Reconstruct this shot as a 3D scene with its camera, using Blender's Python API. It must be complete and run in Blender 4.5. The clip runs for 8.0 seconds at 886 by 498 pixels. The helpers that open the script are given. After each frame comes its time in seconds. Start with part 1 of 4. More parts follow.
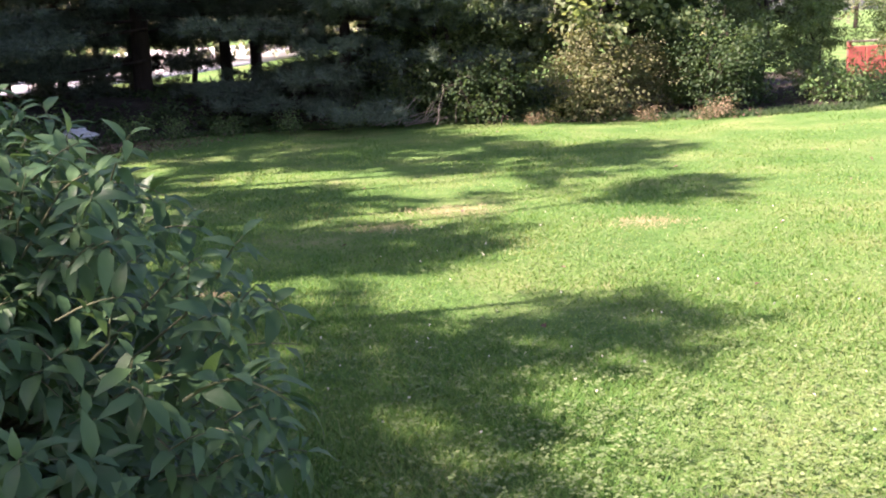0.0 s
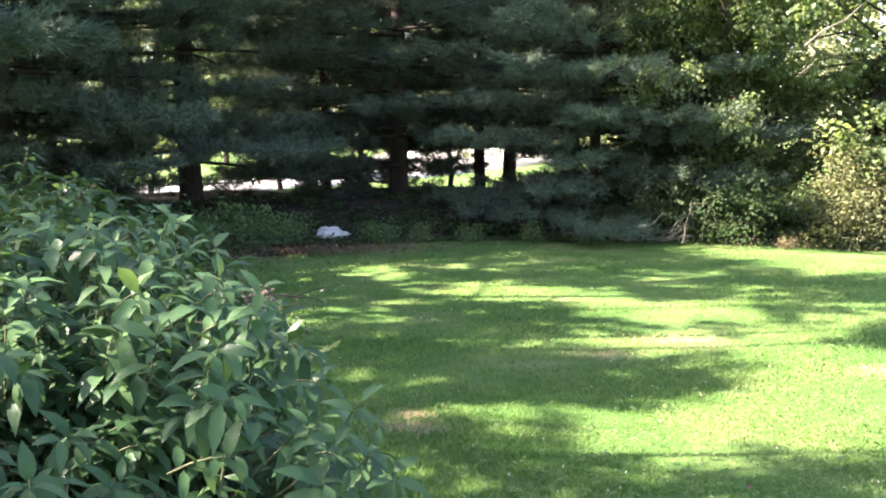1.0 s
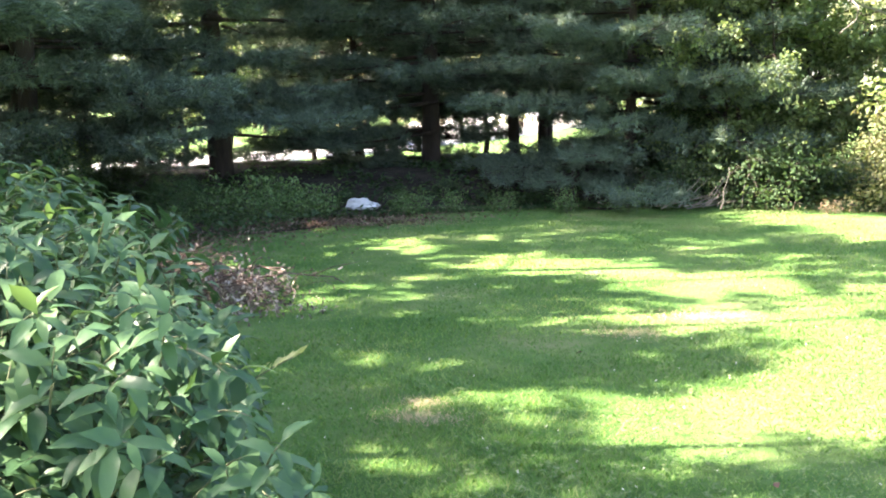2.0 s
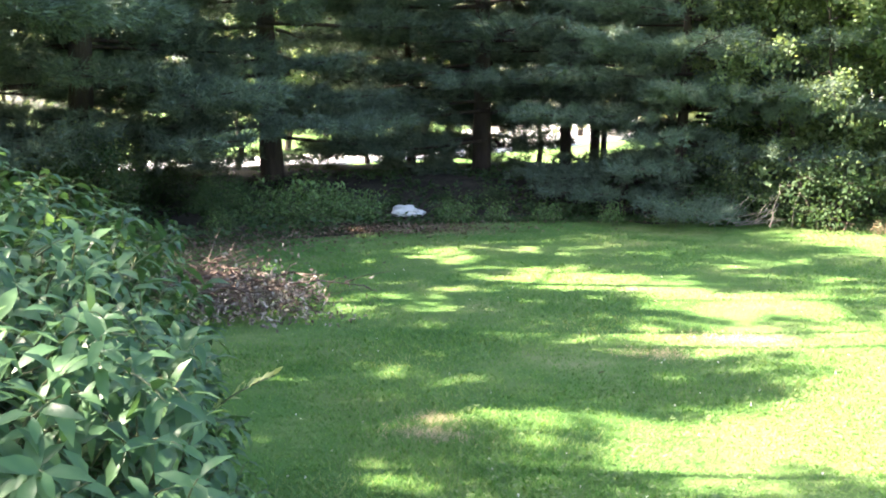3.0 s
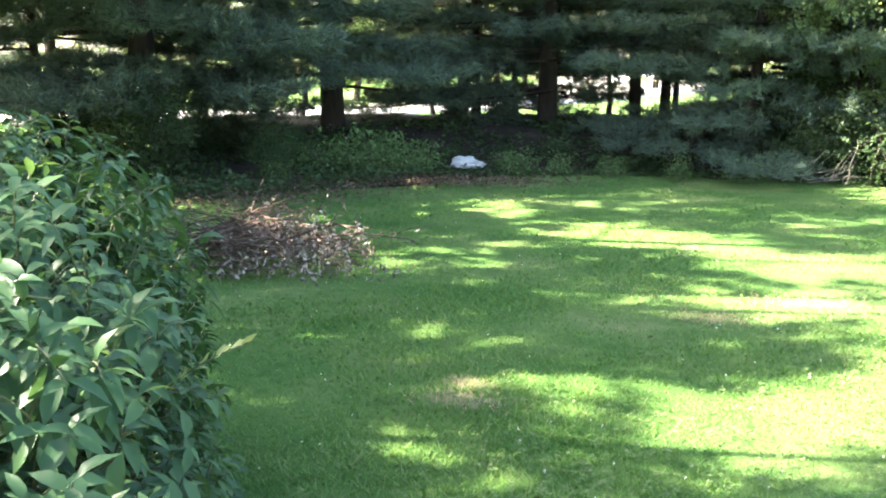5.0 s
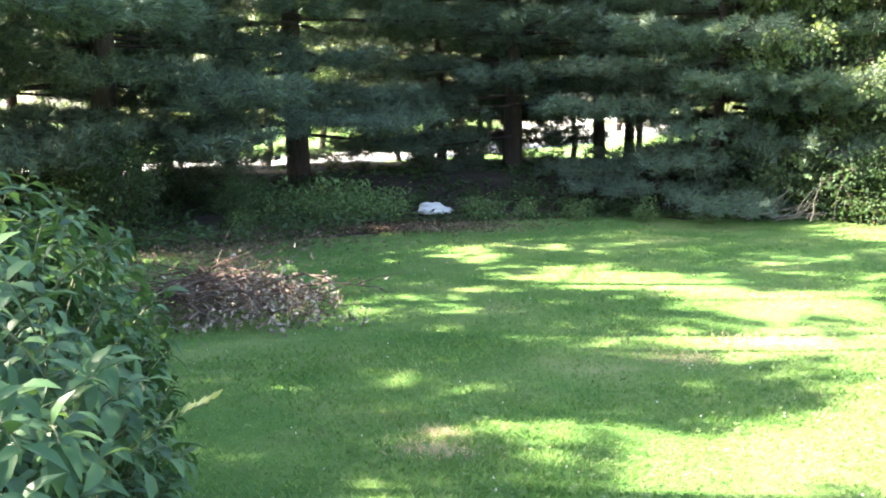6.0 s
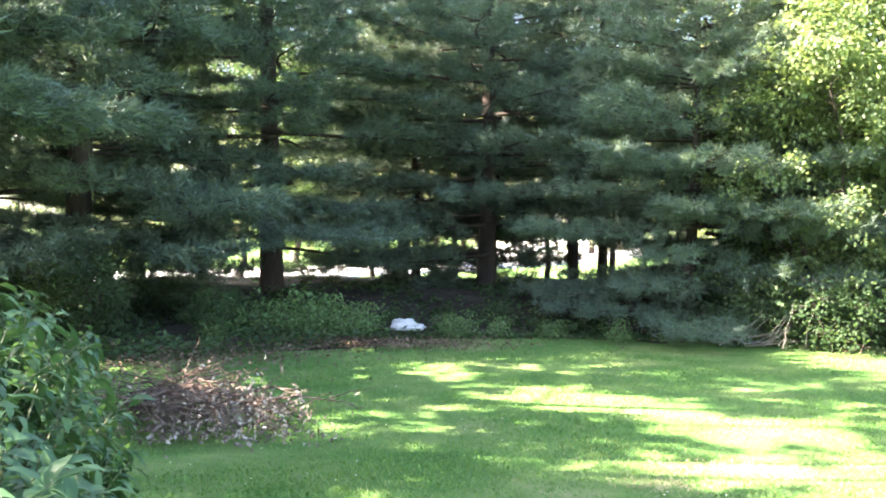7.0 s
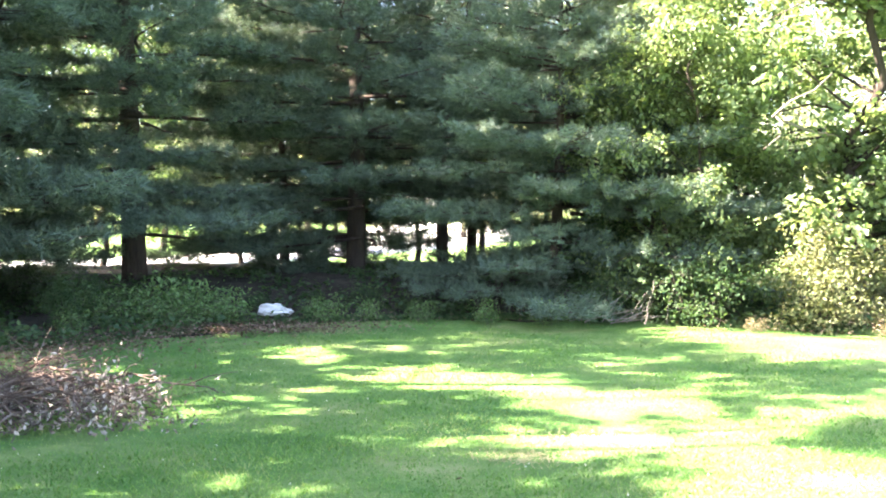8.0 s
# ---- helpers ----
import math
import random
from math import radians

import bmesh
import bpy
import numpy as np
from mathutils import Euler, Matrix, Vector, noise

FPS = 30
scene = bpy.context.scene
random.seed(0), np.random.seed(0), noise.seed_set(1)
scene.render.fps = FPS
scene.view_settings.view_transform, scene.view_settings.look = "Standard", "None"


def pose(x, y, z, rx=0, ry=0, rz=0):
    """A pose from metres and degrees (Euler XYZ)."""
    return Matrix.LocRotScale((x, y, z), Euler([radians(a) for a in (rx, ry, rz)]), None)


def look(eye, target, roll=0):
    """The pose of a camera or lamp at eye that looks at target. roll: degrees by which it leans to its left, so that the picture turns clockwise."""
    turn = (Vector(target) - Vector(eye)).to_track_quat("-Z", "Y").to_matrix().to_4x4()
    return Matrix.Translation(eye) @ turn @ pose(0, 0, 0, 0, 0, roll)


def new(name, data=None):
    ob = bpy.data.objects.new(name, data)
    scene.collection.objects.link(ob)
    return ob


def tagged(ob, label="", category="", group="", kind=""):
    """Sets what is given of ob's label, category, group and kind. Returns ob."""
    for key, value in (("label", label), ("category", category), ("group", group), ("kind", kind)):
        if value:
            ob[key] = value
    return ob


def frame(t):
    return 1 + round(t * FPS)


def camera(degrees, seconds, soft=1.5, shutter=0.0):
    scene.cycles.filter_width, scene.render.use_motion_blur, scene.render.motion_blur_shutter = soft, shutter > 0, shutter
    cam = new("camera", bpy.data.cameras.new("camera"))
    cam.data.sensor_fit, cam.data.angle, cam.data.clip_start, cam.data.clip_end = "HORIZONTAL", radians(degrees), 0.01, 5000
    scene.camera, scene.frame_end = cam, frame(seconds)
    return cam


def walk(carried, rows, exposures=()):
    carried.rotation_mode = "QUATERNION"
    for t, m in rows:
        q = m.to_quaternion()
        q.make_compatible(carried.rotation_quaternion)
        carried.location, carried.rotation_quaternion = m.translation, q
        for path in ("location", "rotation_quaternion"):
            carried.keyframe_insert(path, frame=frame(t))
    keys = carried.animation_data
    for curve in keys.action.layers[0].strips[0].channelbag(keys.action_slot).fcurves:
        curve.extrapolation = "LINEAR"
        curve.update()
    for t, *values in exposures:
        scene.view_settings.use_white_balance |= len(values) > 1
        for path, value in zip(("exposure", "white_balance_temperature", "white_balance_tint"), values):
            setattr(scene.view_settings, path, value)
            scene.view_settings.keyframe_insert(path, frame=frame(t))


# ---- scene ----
cam = camera(44.0, 8.0, soft=1.95)
PATH = [
    (0, (0.669, 0.544, 1.541), (0.592, 2.503, 1.141), -2.4),
    (0.5, (0.761, 0.679, 1.607), (0.481, 2.636, 1.305), -1.7),
    (1, (0.902, 0.758, 1.658), (0.371, 2.675, 1.453), -0.3),
    (1.5, (0.909, 0.960, 1.628), (0.331, 2.865, 1.440), -0.2),
    (1.7, (0.931, 1.060, 1.654), (0.346, 2.954, 1.384), -1.1),
    (3, (1.200, 1.276, 1.751), (0.490, 3.128, 1.494), -0.1),
    (3.5, (1.129, 1.391, 1.749), (0.399, 3.236, 1.505), 1.8),
    (4, (1.102, 1.541, 1.718), (0.414, 3.394, 1.410), 0.5),
    (4.5, (1.244, 1.658, 1.711), (0.412, 3.442, 1.360), 0.9),
    (6, (1.220, 1.761, 1.706), (0.441, 3.584, 1.445), -0.9),
    (6.5, (1.162, 1.806, 1.695), (0.414, 3.658, 1.585), 0.5),
    (7, (1.177, 1.806, 1.688), (0.439, 3.664, 1.641), 0.9),
    (7.5, (1.207, 1.873, 1.660), (0.587, 3.774, 1.645), -0.6),
    (8, (1.249, 1.903, 1.621), (0.728, 3.833, 1.552), 0.2),
]
walk(cam, [(t, look(eye, target, roll)) for t, eye, target, roll in PATH],
     exposures=[(0, 2.4, 6500, 37), (0.5, 2.52, 6500, 36), (1.0, 3.2, 6500, 22), (1.7, 3.7, 6500, 19), (3.5, 3.73, 6500, 13), (4.5, 3.75, 6500, 9), (6.0, 3.87, 6500, 13), (6.5, 3.99, 6500, 14), (7.2, 4.3, 6500, 15), (8.0, 4.38, 6500, 16)])

# ---- light ----
SUN = Vector((-0.9, -0.35, 1.0)).normalized()
sky_world = bpy.data.worlds.new("sky")
scene.world = sky_world
sky_world.use_nodes = True
sky = sky_world.node_tree.nodes.new("ShaderNodeTexSky")
sky.sky_type, sky.sun_disc = "NISHITA", False
sky.sun_elevation, sky.sun_rotation = math.asin(SUN.z), math.atan2(SUN.x, SUN.y) % (2 * math.pi)
sky.dust_density = 2.0
background = sky_world.node_tree.nodes["Background"]
background.inputs["Strength"].default_value = 0.067
sky_world.node_tree.links.new(sky.outputs["Color"], background.inputs["Color"])
sun = new("sun", bpy.data.lights.new("sun", "SUN"))
sun.data.energy, sun.data.angle, sun.data.color = 5.0, radians(0.5), (1.0, 0.88, 0.75)
sun.matrix_world = look(SUN * 50, (0, 0, 0))
scene.view_settings.exposure = 0.0


# ---- materials ----
def material(name, rough=0.7, spec=0.3):
    m = bpy.data.materials.new(name)
    m.use_nodes = True
    n, l = m.node_tree.nodes, m.node_tree.links
    b = n["Principled BSDF"]
    b.inputs["Roughness"].default_value = rough
    b.inputs["Specular IOR Level"].default_value = spec
    return m, n, l, b


def ramp(n, stops):
    r = n.new("ShaderNodeValToRGB")
    e = r.color_ramp.elements
    while len(e) < len(stops):
        e.new(0.5)
    for k, (p, c) in zip(e, stops):
        k.position, k.color = p, (*c, 1)
    return r


def noise_node(n, l, scale, detail=4, coords="Object", rough=0.55):
    tc = n.new("ShaderNodeTexCoord")
    t = n.new("ShaderNodeTexNoise")
    t.inputs["Scale"].default_value, t.inputs["Detail"].default_value, t.inputs["Roughness"].default_value = scale, detail, rough
    l.new(tc.outputs[coords], t.inputs["Vector"])
    return t


def foliage(name, stops, rough=0.45, through_light=0.35, spec=0.4, scale=3.0, per_object=False, single=0.55):
    """Leaf: colour varies leaf by leaf and in broad patches; light shines through."""
    m, n, l, b = material(name, rough, spec)
    g = n.new("ShaderNodeNewGeometry")
    big = noise_node(n, l, scale, 2)
    mix = n.new("ShaderNodeMath")
    mix.operation = "MULTIPLY_ADD"
    mix.inputs[1].default_value = single
    half = n.new("ShaderNodeMath")
    half.operation = "MULTIPLY"
    half.inputs[1].default_value = 1 - single
    l.new(big.outputs["Fac"], half.inputs[0])
    if per_object:
        info = n.new("ShaderNodeObjectInfo")
        l.new(info.outputs["Random"], mix.inputs[0])
    else:
        l.new(g.outputs["Random Per Island"], mix.inputs[0])
    l.new(half.outputs[0], mix.inputs[2])
    r = ramp(n, stops)
    l.new(mix.outputs[0], r.inputs["Fac"])
    l.new(r.outputs["Color"], b.inputs["Base Color"])
    fine = noise_node(n, l, 60.0, 3)
    bump = n.new("ShaderNodeBump")
    bump.inputs["Strength"].default_value, bump.inputs["Distance"].default_value = 0.3, 0.004
    l.new(fine.outputs["Fac"], bump.inputs["Height"])
    l.new(bump.outputs["Normal"], b.inputs["Normal"])
    tr = n.new("ShaderNodeBsdfTranslucent")
    warm = n.new("ShaderNodeMix")
    warm.data_type, warm.blend_type = "RGBA", "MULTIPLY"
    warm.inputs["Factor"].default_value = 1.0
    l.new(r.outputs["Color"], warm.inputs["A"])
    warm.inputs["B"].default_value = (1.25, 1.2, 0.7, 1)
    l.new(warm.outputs["Result"], tr.inputs["Color"])
    ms = n.new("ShaderNodeMixShader")
    ms.inputs["Fac"].default_value = through_light
    l.new(b.outputs["BSDF"], ms.inputs[1])
    l.new(tr.outputs["BSDF"], ms.inputs[2])
    l.new(ms.outputs[0], n["Material Output"].inputs["Surface"])
    return m


def rough_surface(name, stops, scale, rough=0.9, bump_scale=None, strength=0.6, distance=0.02, stretch=None):
    m, n, l, b = material(name, rough, 0.2)
    big = noise_node(n, l, scale, 8, rough=0.65)
    r = ramp(n, stops)
    l.new(big.outputs["Fac"], r.inputs["Fac"])
    l.new(r.outputs["Color"], b.inputs["Base Color"])
    fine = noise_node(n, l, bump_scale or scale * 6, 6, rough=0.7)
    if stretch:
        mp = n.new("ShaderNodeMapping")
        mp.inputs["Scale"].default_value = stretch
        tc = n.new("ShaderNodeTexCoord")
        l.new(tc.outputs["Object"], mp.inputs["Vector"])
        l.new(mp.outputs["Vector"], fine.inputs["Vector"])
        l.new(mp.outputs["Vector"], big.inputs["Vector"])
    bump = n.new("ShaderNodeBump")
    bump.inputs["Strength"].default_value, bump.inputs["Distance"].default_value = strength, distance
    l.new(fine.outputs["Fac"], bump.inputs["Height"])
    l.new(bump.outputs["Normal"], b.inputs["Normal"])
    return m


LAWN = rough_surface("lawn_soil", [(0.2, (0.046, 0.108, 0.022)), (0.45, (0.08, 0.168, 0.038)), (0.62, (0.15, 0.212, 0.066)), (0.8, (0.3, 0.26, 0.15))], 0.8, 0.95, 40, 0.9, 0.03)
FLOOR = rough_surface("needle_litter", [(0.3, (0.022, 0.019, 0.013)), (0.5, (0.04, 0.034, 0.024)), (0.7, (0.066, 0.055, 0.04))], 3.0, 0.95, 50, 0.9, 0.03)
GRASS = foliage("grass_blade", [(0.22, (0.046, 0.129, 0.024)), (0.42, (0.09, 0.206, 0.045)), (0.64, (0.178, 0.276, 0.088)), (0.88, (0.37, 0.335, 0.2))], 0.6, 0.48, 0.15, 0.7, single=0.35)
STRAW = foliage("dry_straw", [(0.1, (0.24, 0.2, 0.11)), (0.5, (0.36, 0.29, 0.17)), (0.9, (0.48, 0.39, 0.26))], 0.7, 0.2, 0.2, 2.0)
PETAL = foliage("white_petal", [(0.1, (0.6, 0.58, 0.5)), (0.9, (0.8, 0.78, 0.72))], 0.7, 0.3, 0.2, 3.0)
CLOVER = foliage("clover_leaf", [(0.1, (0.09, 0.16, 0.055)), (0.9, (0.22, 0.28, 0.12))], 0.6, 0.3, 0.2, 0.7)
NEEDLE = foliage("pine_needle", [(0.15, (0.056, 0.086, 0.064)), (0.5, (0.1, 0.146, 0.108)), (0.8, (0.165, 0.222, 0.158)), (0.95, (0.19, 0.22, 0.13))], 0.55, 0.28, 0.3, 0.8)
BARK = rough_surface("pine_bark", [(0.3, (0.03, 0.024, 0.02)), (0.55, (0.068, 0.053, 0.043)), (0.75, (0.12, 0.098, 0.082))], 4, 0.95, 14, 1.0, 0.05, (1, 1, 0.25))
GREY_BARK = rough_surface("grey_bark", [(0.3, (0.1, 0.085, 0.07)), (0.7, (0.3, 0.27, 0.23))], 6, 0.9, 30, 0.8, 0.02, (1, 1, 0.3))
GREEN_LEAF = foliage("woodland_leaf", [(0.2, (0.029, 0.06, 0.027)), (0.5, (0.06, 0.11, 0.047)), (0.85, (0.125, 0.18, 0.084))], 0.55, 0.5, 0.25, 2.2, single=0.3)
MAPLE_LEAF = foliage("maple_leaf", [(0.2, (0.066, 0.112, 0.046)), (0.5, (0.15, 0.215, 0.095)), (0.8, (0.34, 0.41, 0.21))], 0.5, 0.5, 0.3, 1.8, single=0.3)
PALE_LEAF = foliage("pale_leaf", [(0.2, (0.07, 0.095, 0.042)), (0.5, (0.155, 0.172, 0.082)), (0.8, (0.28, 0.27, 0.155))], 0.6, 0.35, 0.15, 3.0, single=0.35)
# Washed-out leaf colour: the haze over the far woods is mixed into it.
HAZE_LEAF = foliage("haze_leaf", [(0.2, (0.17, 0.2, 0.12)), (0.5, (0.32, 0.345, 0.23)), (0.8, (0.52, 0.53, 0.42))], 0.5, 0.45, 0.3, 0.6, single=0.5)
BUSH_LEAF = foliage("bush_leaf", [(0.1, (0.027, 0.068, 0.029)), (0.5, (0.051, 0.113, 0.046)), (0.9, (0.105, 0.185, 0.07))], 0.42, 0.32, 0.3, 2.0)
BUSH_LEAF_SINGLE = foliage("bush_leaf_single", [(0.0, (0.027, 0.068, 0.029)), (0.5, (0.051, 0.113, 0.046)), (1.0, (0.105, 0.185, 0.07))], 0.42, 0.32, 0.3, 2.0, per_object=True)
DRY_LEAF = foliage("dry_leaf", [(0.15, (0.05, 0.038, 0.03)), (0.5, (0.17, 0.135, 0.11)), (0.85, (0.58, 0.52, 0.45))], 0.6, 0.15, 0.3, 3.0)
LITTER_LEAF = foliage("litter_leaf", [(0.1, (0.06, 0.038, 0.026)), (0.5, (0.14, 0.093, 0.065)), (0.9, (0.32, 0.235, 0.17))], 0.7, 0.1, 0.2, 3.0)
WEED_LEAF = foliage("weed_leaf", [(0.1, (0.07, 0.15, 0.05)), (0.5, (0.13, 0.23, 0.08)), (0.9, (0.23, 0.33, 0.13))], 0.5, 0.4, 0.3, 2.0)
SPRIG_LEAF = foliage("sprig_leaf", [(0.1, (0.2, 0.27, 0.1)), (0.5, (0.32, 0.38, 0.17)), (0.9, (0.46, 0.48, 0.26))], 0.5, 0.4, 0.3, 2.0)
RUST_LEAF = foliage("rust_leaf", [(0.1, (0.12, 0.085, 0.05)), (0.5, (0.235, 0.178, 0.112)), (0.9, (0.36, 0.29, 0.19))], 0.7, 0.25, 0.2, 3.0)
DRY_WOOD = rough_surface("dry_wood", [(0.3, (0.035, 0.023, 0.018)), (0.5, (0.085, 0.06, 0.047)), (0.72, (0.24, 0.195, 0.16))], 5, 0.9, 40, 0.7, 0.01)
STEM = rough_surface("green_stem", [(0.3, (0.07, 0.085, 0.045)), (0.7, (0.14, 0.15, 0.08))], 8, 0.7, 40, 0.4, 0.005)
ROAD = rough_surface("pale_concrete", [(0.3, (0.5, 0.48, 0.46)), (0.7, (0.66, 0.64, 0.62))], 0.6, 0.85, 30, 0.4, 0.01)
RED = rough_surface("red_brick_paint", [(0.3, (0.3, 0.075, 0.06)), (0.7, (0.42, 0.13, 0.1))], 3, 0.8, 30, 0.5, 0.01)
BAG = rough_surface("white_plastic", [(0.3, (0.56, 0.55, 0.52)), (0.7, (0.72, 0.7, 0.67))], 6, 0.4, 14, 0.5, 0.02)


# ---- building helpers ----
def fast_mesh(name, verts, tris, smooth=False):
    """A mesh of triangles from numpy arrays."""
    me = bpy.data.meshes.new(name)
    v, f = np.asarray(verts, np.float32).reshape(-1, 3), np.asarray(tris, np.int32).reshape(-1, 3)
    me.vertices.add(len(v))
    me.vertices.foreach_set("co", v.ravel())
    me.loops.add(f.size)
    me.loops.foreach_set("vertex_index", f.ravel())
    me.polygons.add(len(f))
    me.polygons.foreach_set("loop_start", np.arange(0, f.size, 3, dtype=np.int32))
    me.polygons.foreach_set("loop_total", np.full(len(f), 3, np.int32))
    if smooth:
        me.polygons.foreach_set("use_smooth", np.ones(len(f), bool))
    me.update(calc_edges=True)
    return me


def piece(name, mesh, mat, parent=None, label="", kind=""):
    """Links a mesh as one object, under a thing where a parent is given."""
    if not mesh.materials:
        mesh.materials.append(mat)
    ob = new(name, mesh)
    if parent:
        ob.parent = parent
    return tagged(ob, label, kind=kind)


def thing(name, place, label, category, group="", kind=""):
    ob = new(name)
    ob.empty_display_size = 0.2
    ob.matrix_world = Matrix.Translation(place)
    return tagged(ob, label, category, group, kind)


class Tubes:
    """Tapered round tubes along polylines, gathered into one mesh."""

    def __init__(self, sides=5):
        self.sides, self.v, self.f, self.n = sides, [], [], 0

    def add(self, pts, r0, r1, sides=0, power=1.0):
        pts = np.asarray(pts, float)
        k, s = len(pts), sides or self.sides
        d = np.gradient(pts, axis=0)
        d /= np.linalg.norm(d, axis=1)[:, None] + 1e-9
        up = np.where(np.abs(d[:, 2:3]) > 0.9, [[1.0, 0, 0]], [[0, 0, 1.0]])
        a = np.cross(d, up)
        a /= np.linalg.norm(a, axis=1)[:, None] + 1e-9
        b = np.cross(d, a)
        r = (r0 + (r1 - r0) * np.linspace(0, 1, k) ** power)[:, None, None]
        w = np.arange(s) * 2 * np.pi / s
        ring = pts[:, None] + r * (np.cos(w)[None, :, None] * a[:, None] + np.sin(w)[None, :, None] * b[:, None])
        self.v.append(ring.reshape(-1, 3))
        i = np.arange(k - 1)[:, None] * s + np.arange(s)[None]
        j = np.arange(k - 1)[:, None] * s + (np.arange(s)[None] + 1) % s
        q = np.stack([i, j, j + s, i, j + s, i + s], -1).reshape(-1, 3)
        tip = (k - 1) * s
        cap = np.array([[tip, tip + c, tip + c + 1] for c in range(1, s - 1)])
        self.f.append(np.concatenate([q, cap]) + self.n)
        self.n += k * s

    def mesh(self, name):
        return fast_mesh(name, np.concatenate(self.v), np.concatenate(self.f), True)


def unit(a):
    return a / (np.linalg.norm(a, axis=-1, keepdims=True) + 1e-9)


def tufts(rng, centres, ways, needles, length, width, spread):
    """Sprays of thin needles round each centre, leaning along its way."""
    n = len(centres)
    c = np.repeat(centres, needles, 0)
    d = unit(np.repeat(ways, needles, 0) + spread * rng.normal(size=(n * needles, 3)))
    c = c + rng.normal(size=c.shape) * length * 0.18
    side = unit(np.cross(d, rng.normal(size=c.shape))) * width * 0.5
    tip = c + d * (length * rng.uniform(0.6, 1.1, (len(c), 1)))
    v = np.stack([c - side, c + side, tip], 1).reshape(-1, 3)
    return v, np.arange(len(v)).reshape(-1, 3)


def leaves(rng, centres, ways, length, width, fold=0.25, flat=0.6):
    """Leaves as two folded blades each; flat: how far they turn their faces up."""
    n = len(centres)
    d = unit(ways)
    nrm = unit(rng.normal(size=(n, 3)) * (1 - flat) + np.array([0, 0, flat]))
    side = unit(np.cross(d, nrm))
    nrm = np.cross(side, d)
    L = length * rng.uniform(0.6, 1.2, (n, 1))
    W = width * rng.uniform(0.7, 1.2, (n, 1)) * 0.5
    mid = centres + d * L * 0.45
    v = np.stack([centres, mid + side * W + nrm * W * fold, centres + d * L - nrm * L * 0.12, mid - side * W + nrm * W * fold], 1).reshape(-1, 3)
    i = np.arange(n)[:, None] * 4
    f = np.concatenate([i + [0, 1, 2], i + [0, 2, 3]], 1).reshape(-1, 3)
    return v, f


# ---- ground ----
def make_ground():
    """One sheet to the horizon: fine near the lawn, coarse beyond, gently uneven."""
    xs = np.concatenate([[-600, -250, -120, -70], np.arange(-40, 40.1, 0.5), [70, 120, 250, 600]])
    ys = np.concatenate([[-300, -120, -40], np.arange(-12, 60.1, 0.5), [80, 120, 200, 400, 900]])
    gx, gy = np.meshgrid(xs, ys)
    z = 0.015 * np.sin(gx * 1.3 + gy * 0.4) + 0.012 * np.sin(gy * 1.7 - gx * 0.6)
    v = np.stack([gx, gy, z], -1).reshape(-1, 3)
    w = len(xs)
    i = (np.arange(len(ys) - 1)[:, None] * w + np.arange(w - 1)[None]).ravel()
    f = np.concatenate([np.stack([i, i + 1, i + w + 1], 1), np.stack([i, i + w + 1, i + w], 1)])
    return tagged(piece("ground", fast_mesh("ground", v, f, True), LAWN), "mown green lawn over soil reaching the horizon", "ground", kind="structure")


def lawn_edge(x):
    """How far the mown lawn reaches, from the bush round to the woods."""
    return np.interp(x, [-10, -6.4, -6.0, -5.0, -3.1, -0.7, 0.9, 3.1, 4.8, 6.5, 9, 14], [9, 12.6, 13.6, 15.9, 17.3, 17.8, 17.6, 17.0, 16.9, 17.4, 21, 24])


def bank(x, y):
    """Height of the low bank that rises under the pines."""
    u = np.clip((y - np.maximum(lawn_edge(x) + 1.3, 17.0)) / 2.4, 0, 1)
    d = np.clip((29.5 - y) / 3.0, 0, 1)
    side = np.clip((0.4 - x) / 2.2, 0, 1) * np.clip((x + 15.0) / 2.0, 0, 1)
    return 0.4 * u * u * (3 - 2 * u) * d * side


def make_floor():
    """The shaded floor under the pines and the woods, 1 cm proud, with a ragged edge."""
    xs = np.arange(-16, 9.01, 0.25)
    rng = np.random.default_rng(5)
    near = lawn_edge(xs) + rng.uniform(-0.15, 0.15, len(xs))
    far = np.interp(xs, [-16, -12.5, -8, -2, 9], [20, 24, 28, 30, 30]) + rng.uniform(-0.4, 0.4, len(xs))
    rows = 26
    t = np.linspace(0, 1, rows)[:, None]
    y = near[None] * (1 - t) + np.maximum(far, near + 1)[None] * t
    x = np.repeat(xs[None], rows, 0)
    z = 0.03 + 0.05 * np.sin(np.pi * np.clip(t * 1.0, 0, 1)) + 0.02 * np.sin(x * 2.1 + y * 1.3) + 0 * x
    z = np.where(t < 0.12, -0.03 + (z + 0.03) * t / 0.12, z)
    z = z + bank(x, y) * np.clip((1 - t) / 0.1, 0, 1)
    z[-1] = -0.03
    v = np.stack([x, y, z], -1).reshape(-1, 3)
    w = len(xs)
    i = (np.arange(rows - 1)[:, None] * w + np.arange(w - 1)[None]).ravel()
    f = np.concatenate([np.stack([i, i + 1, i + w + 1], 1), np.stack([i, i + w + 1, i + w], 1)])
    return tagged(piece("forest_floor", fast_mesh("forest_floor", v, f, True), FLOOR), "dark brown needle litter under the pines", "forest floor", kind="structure")


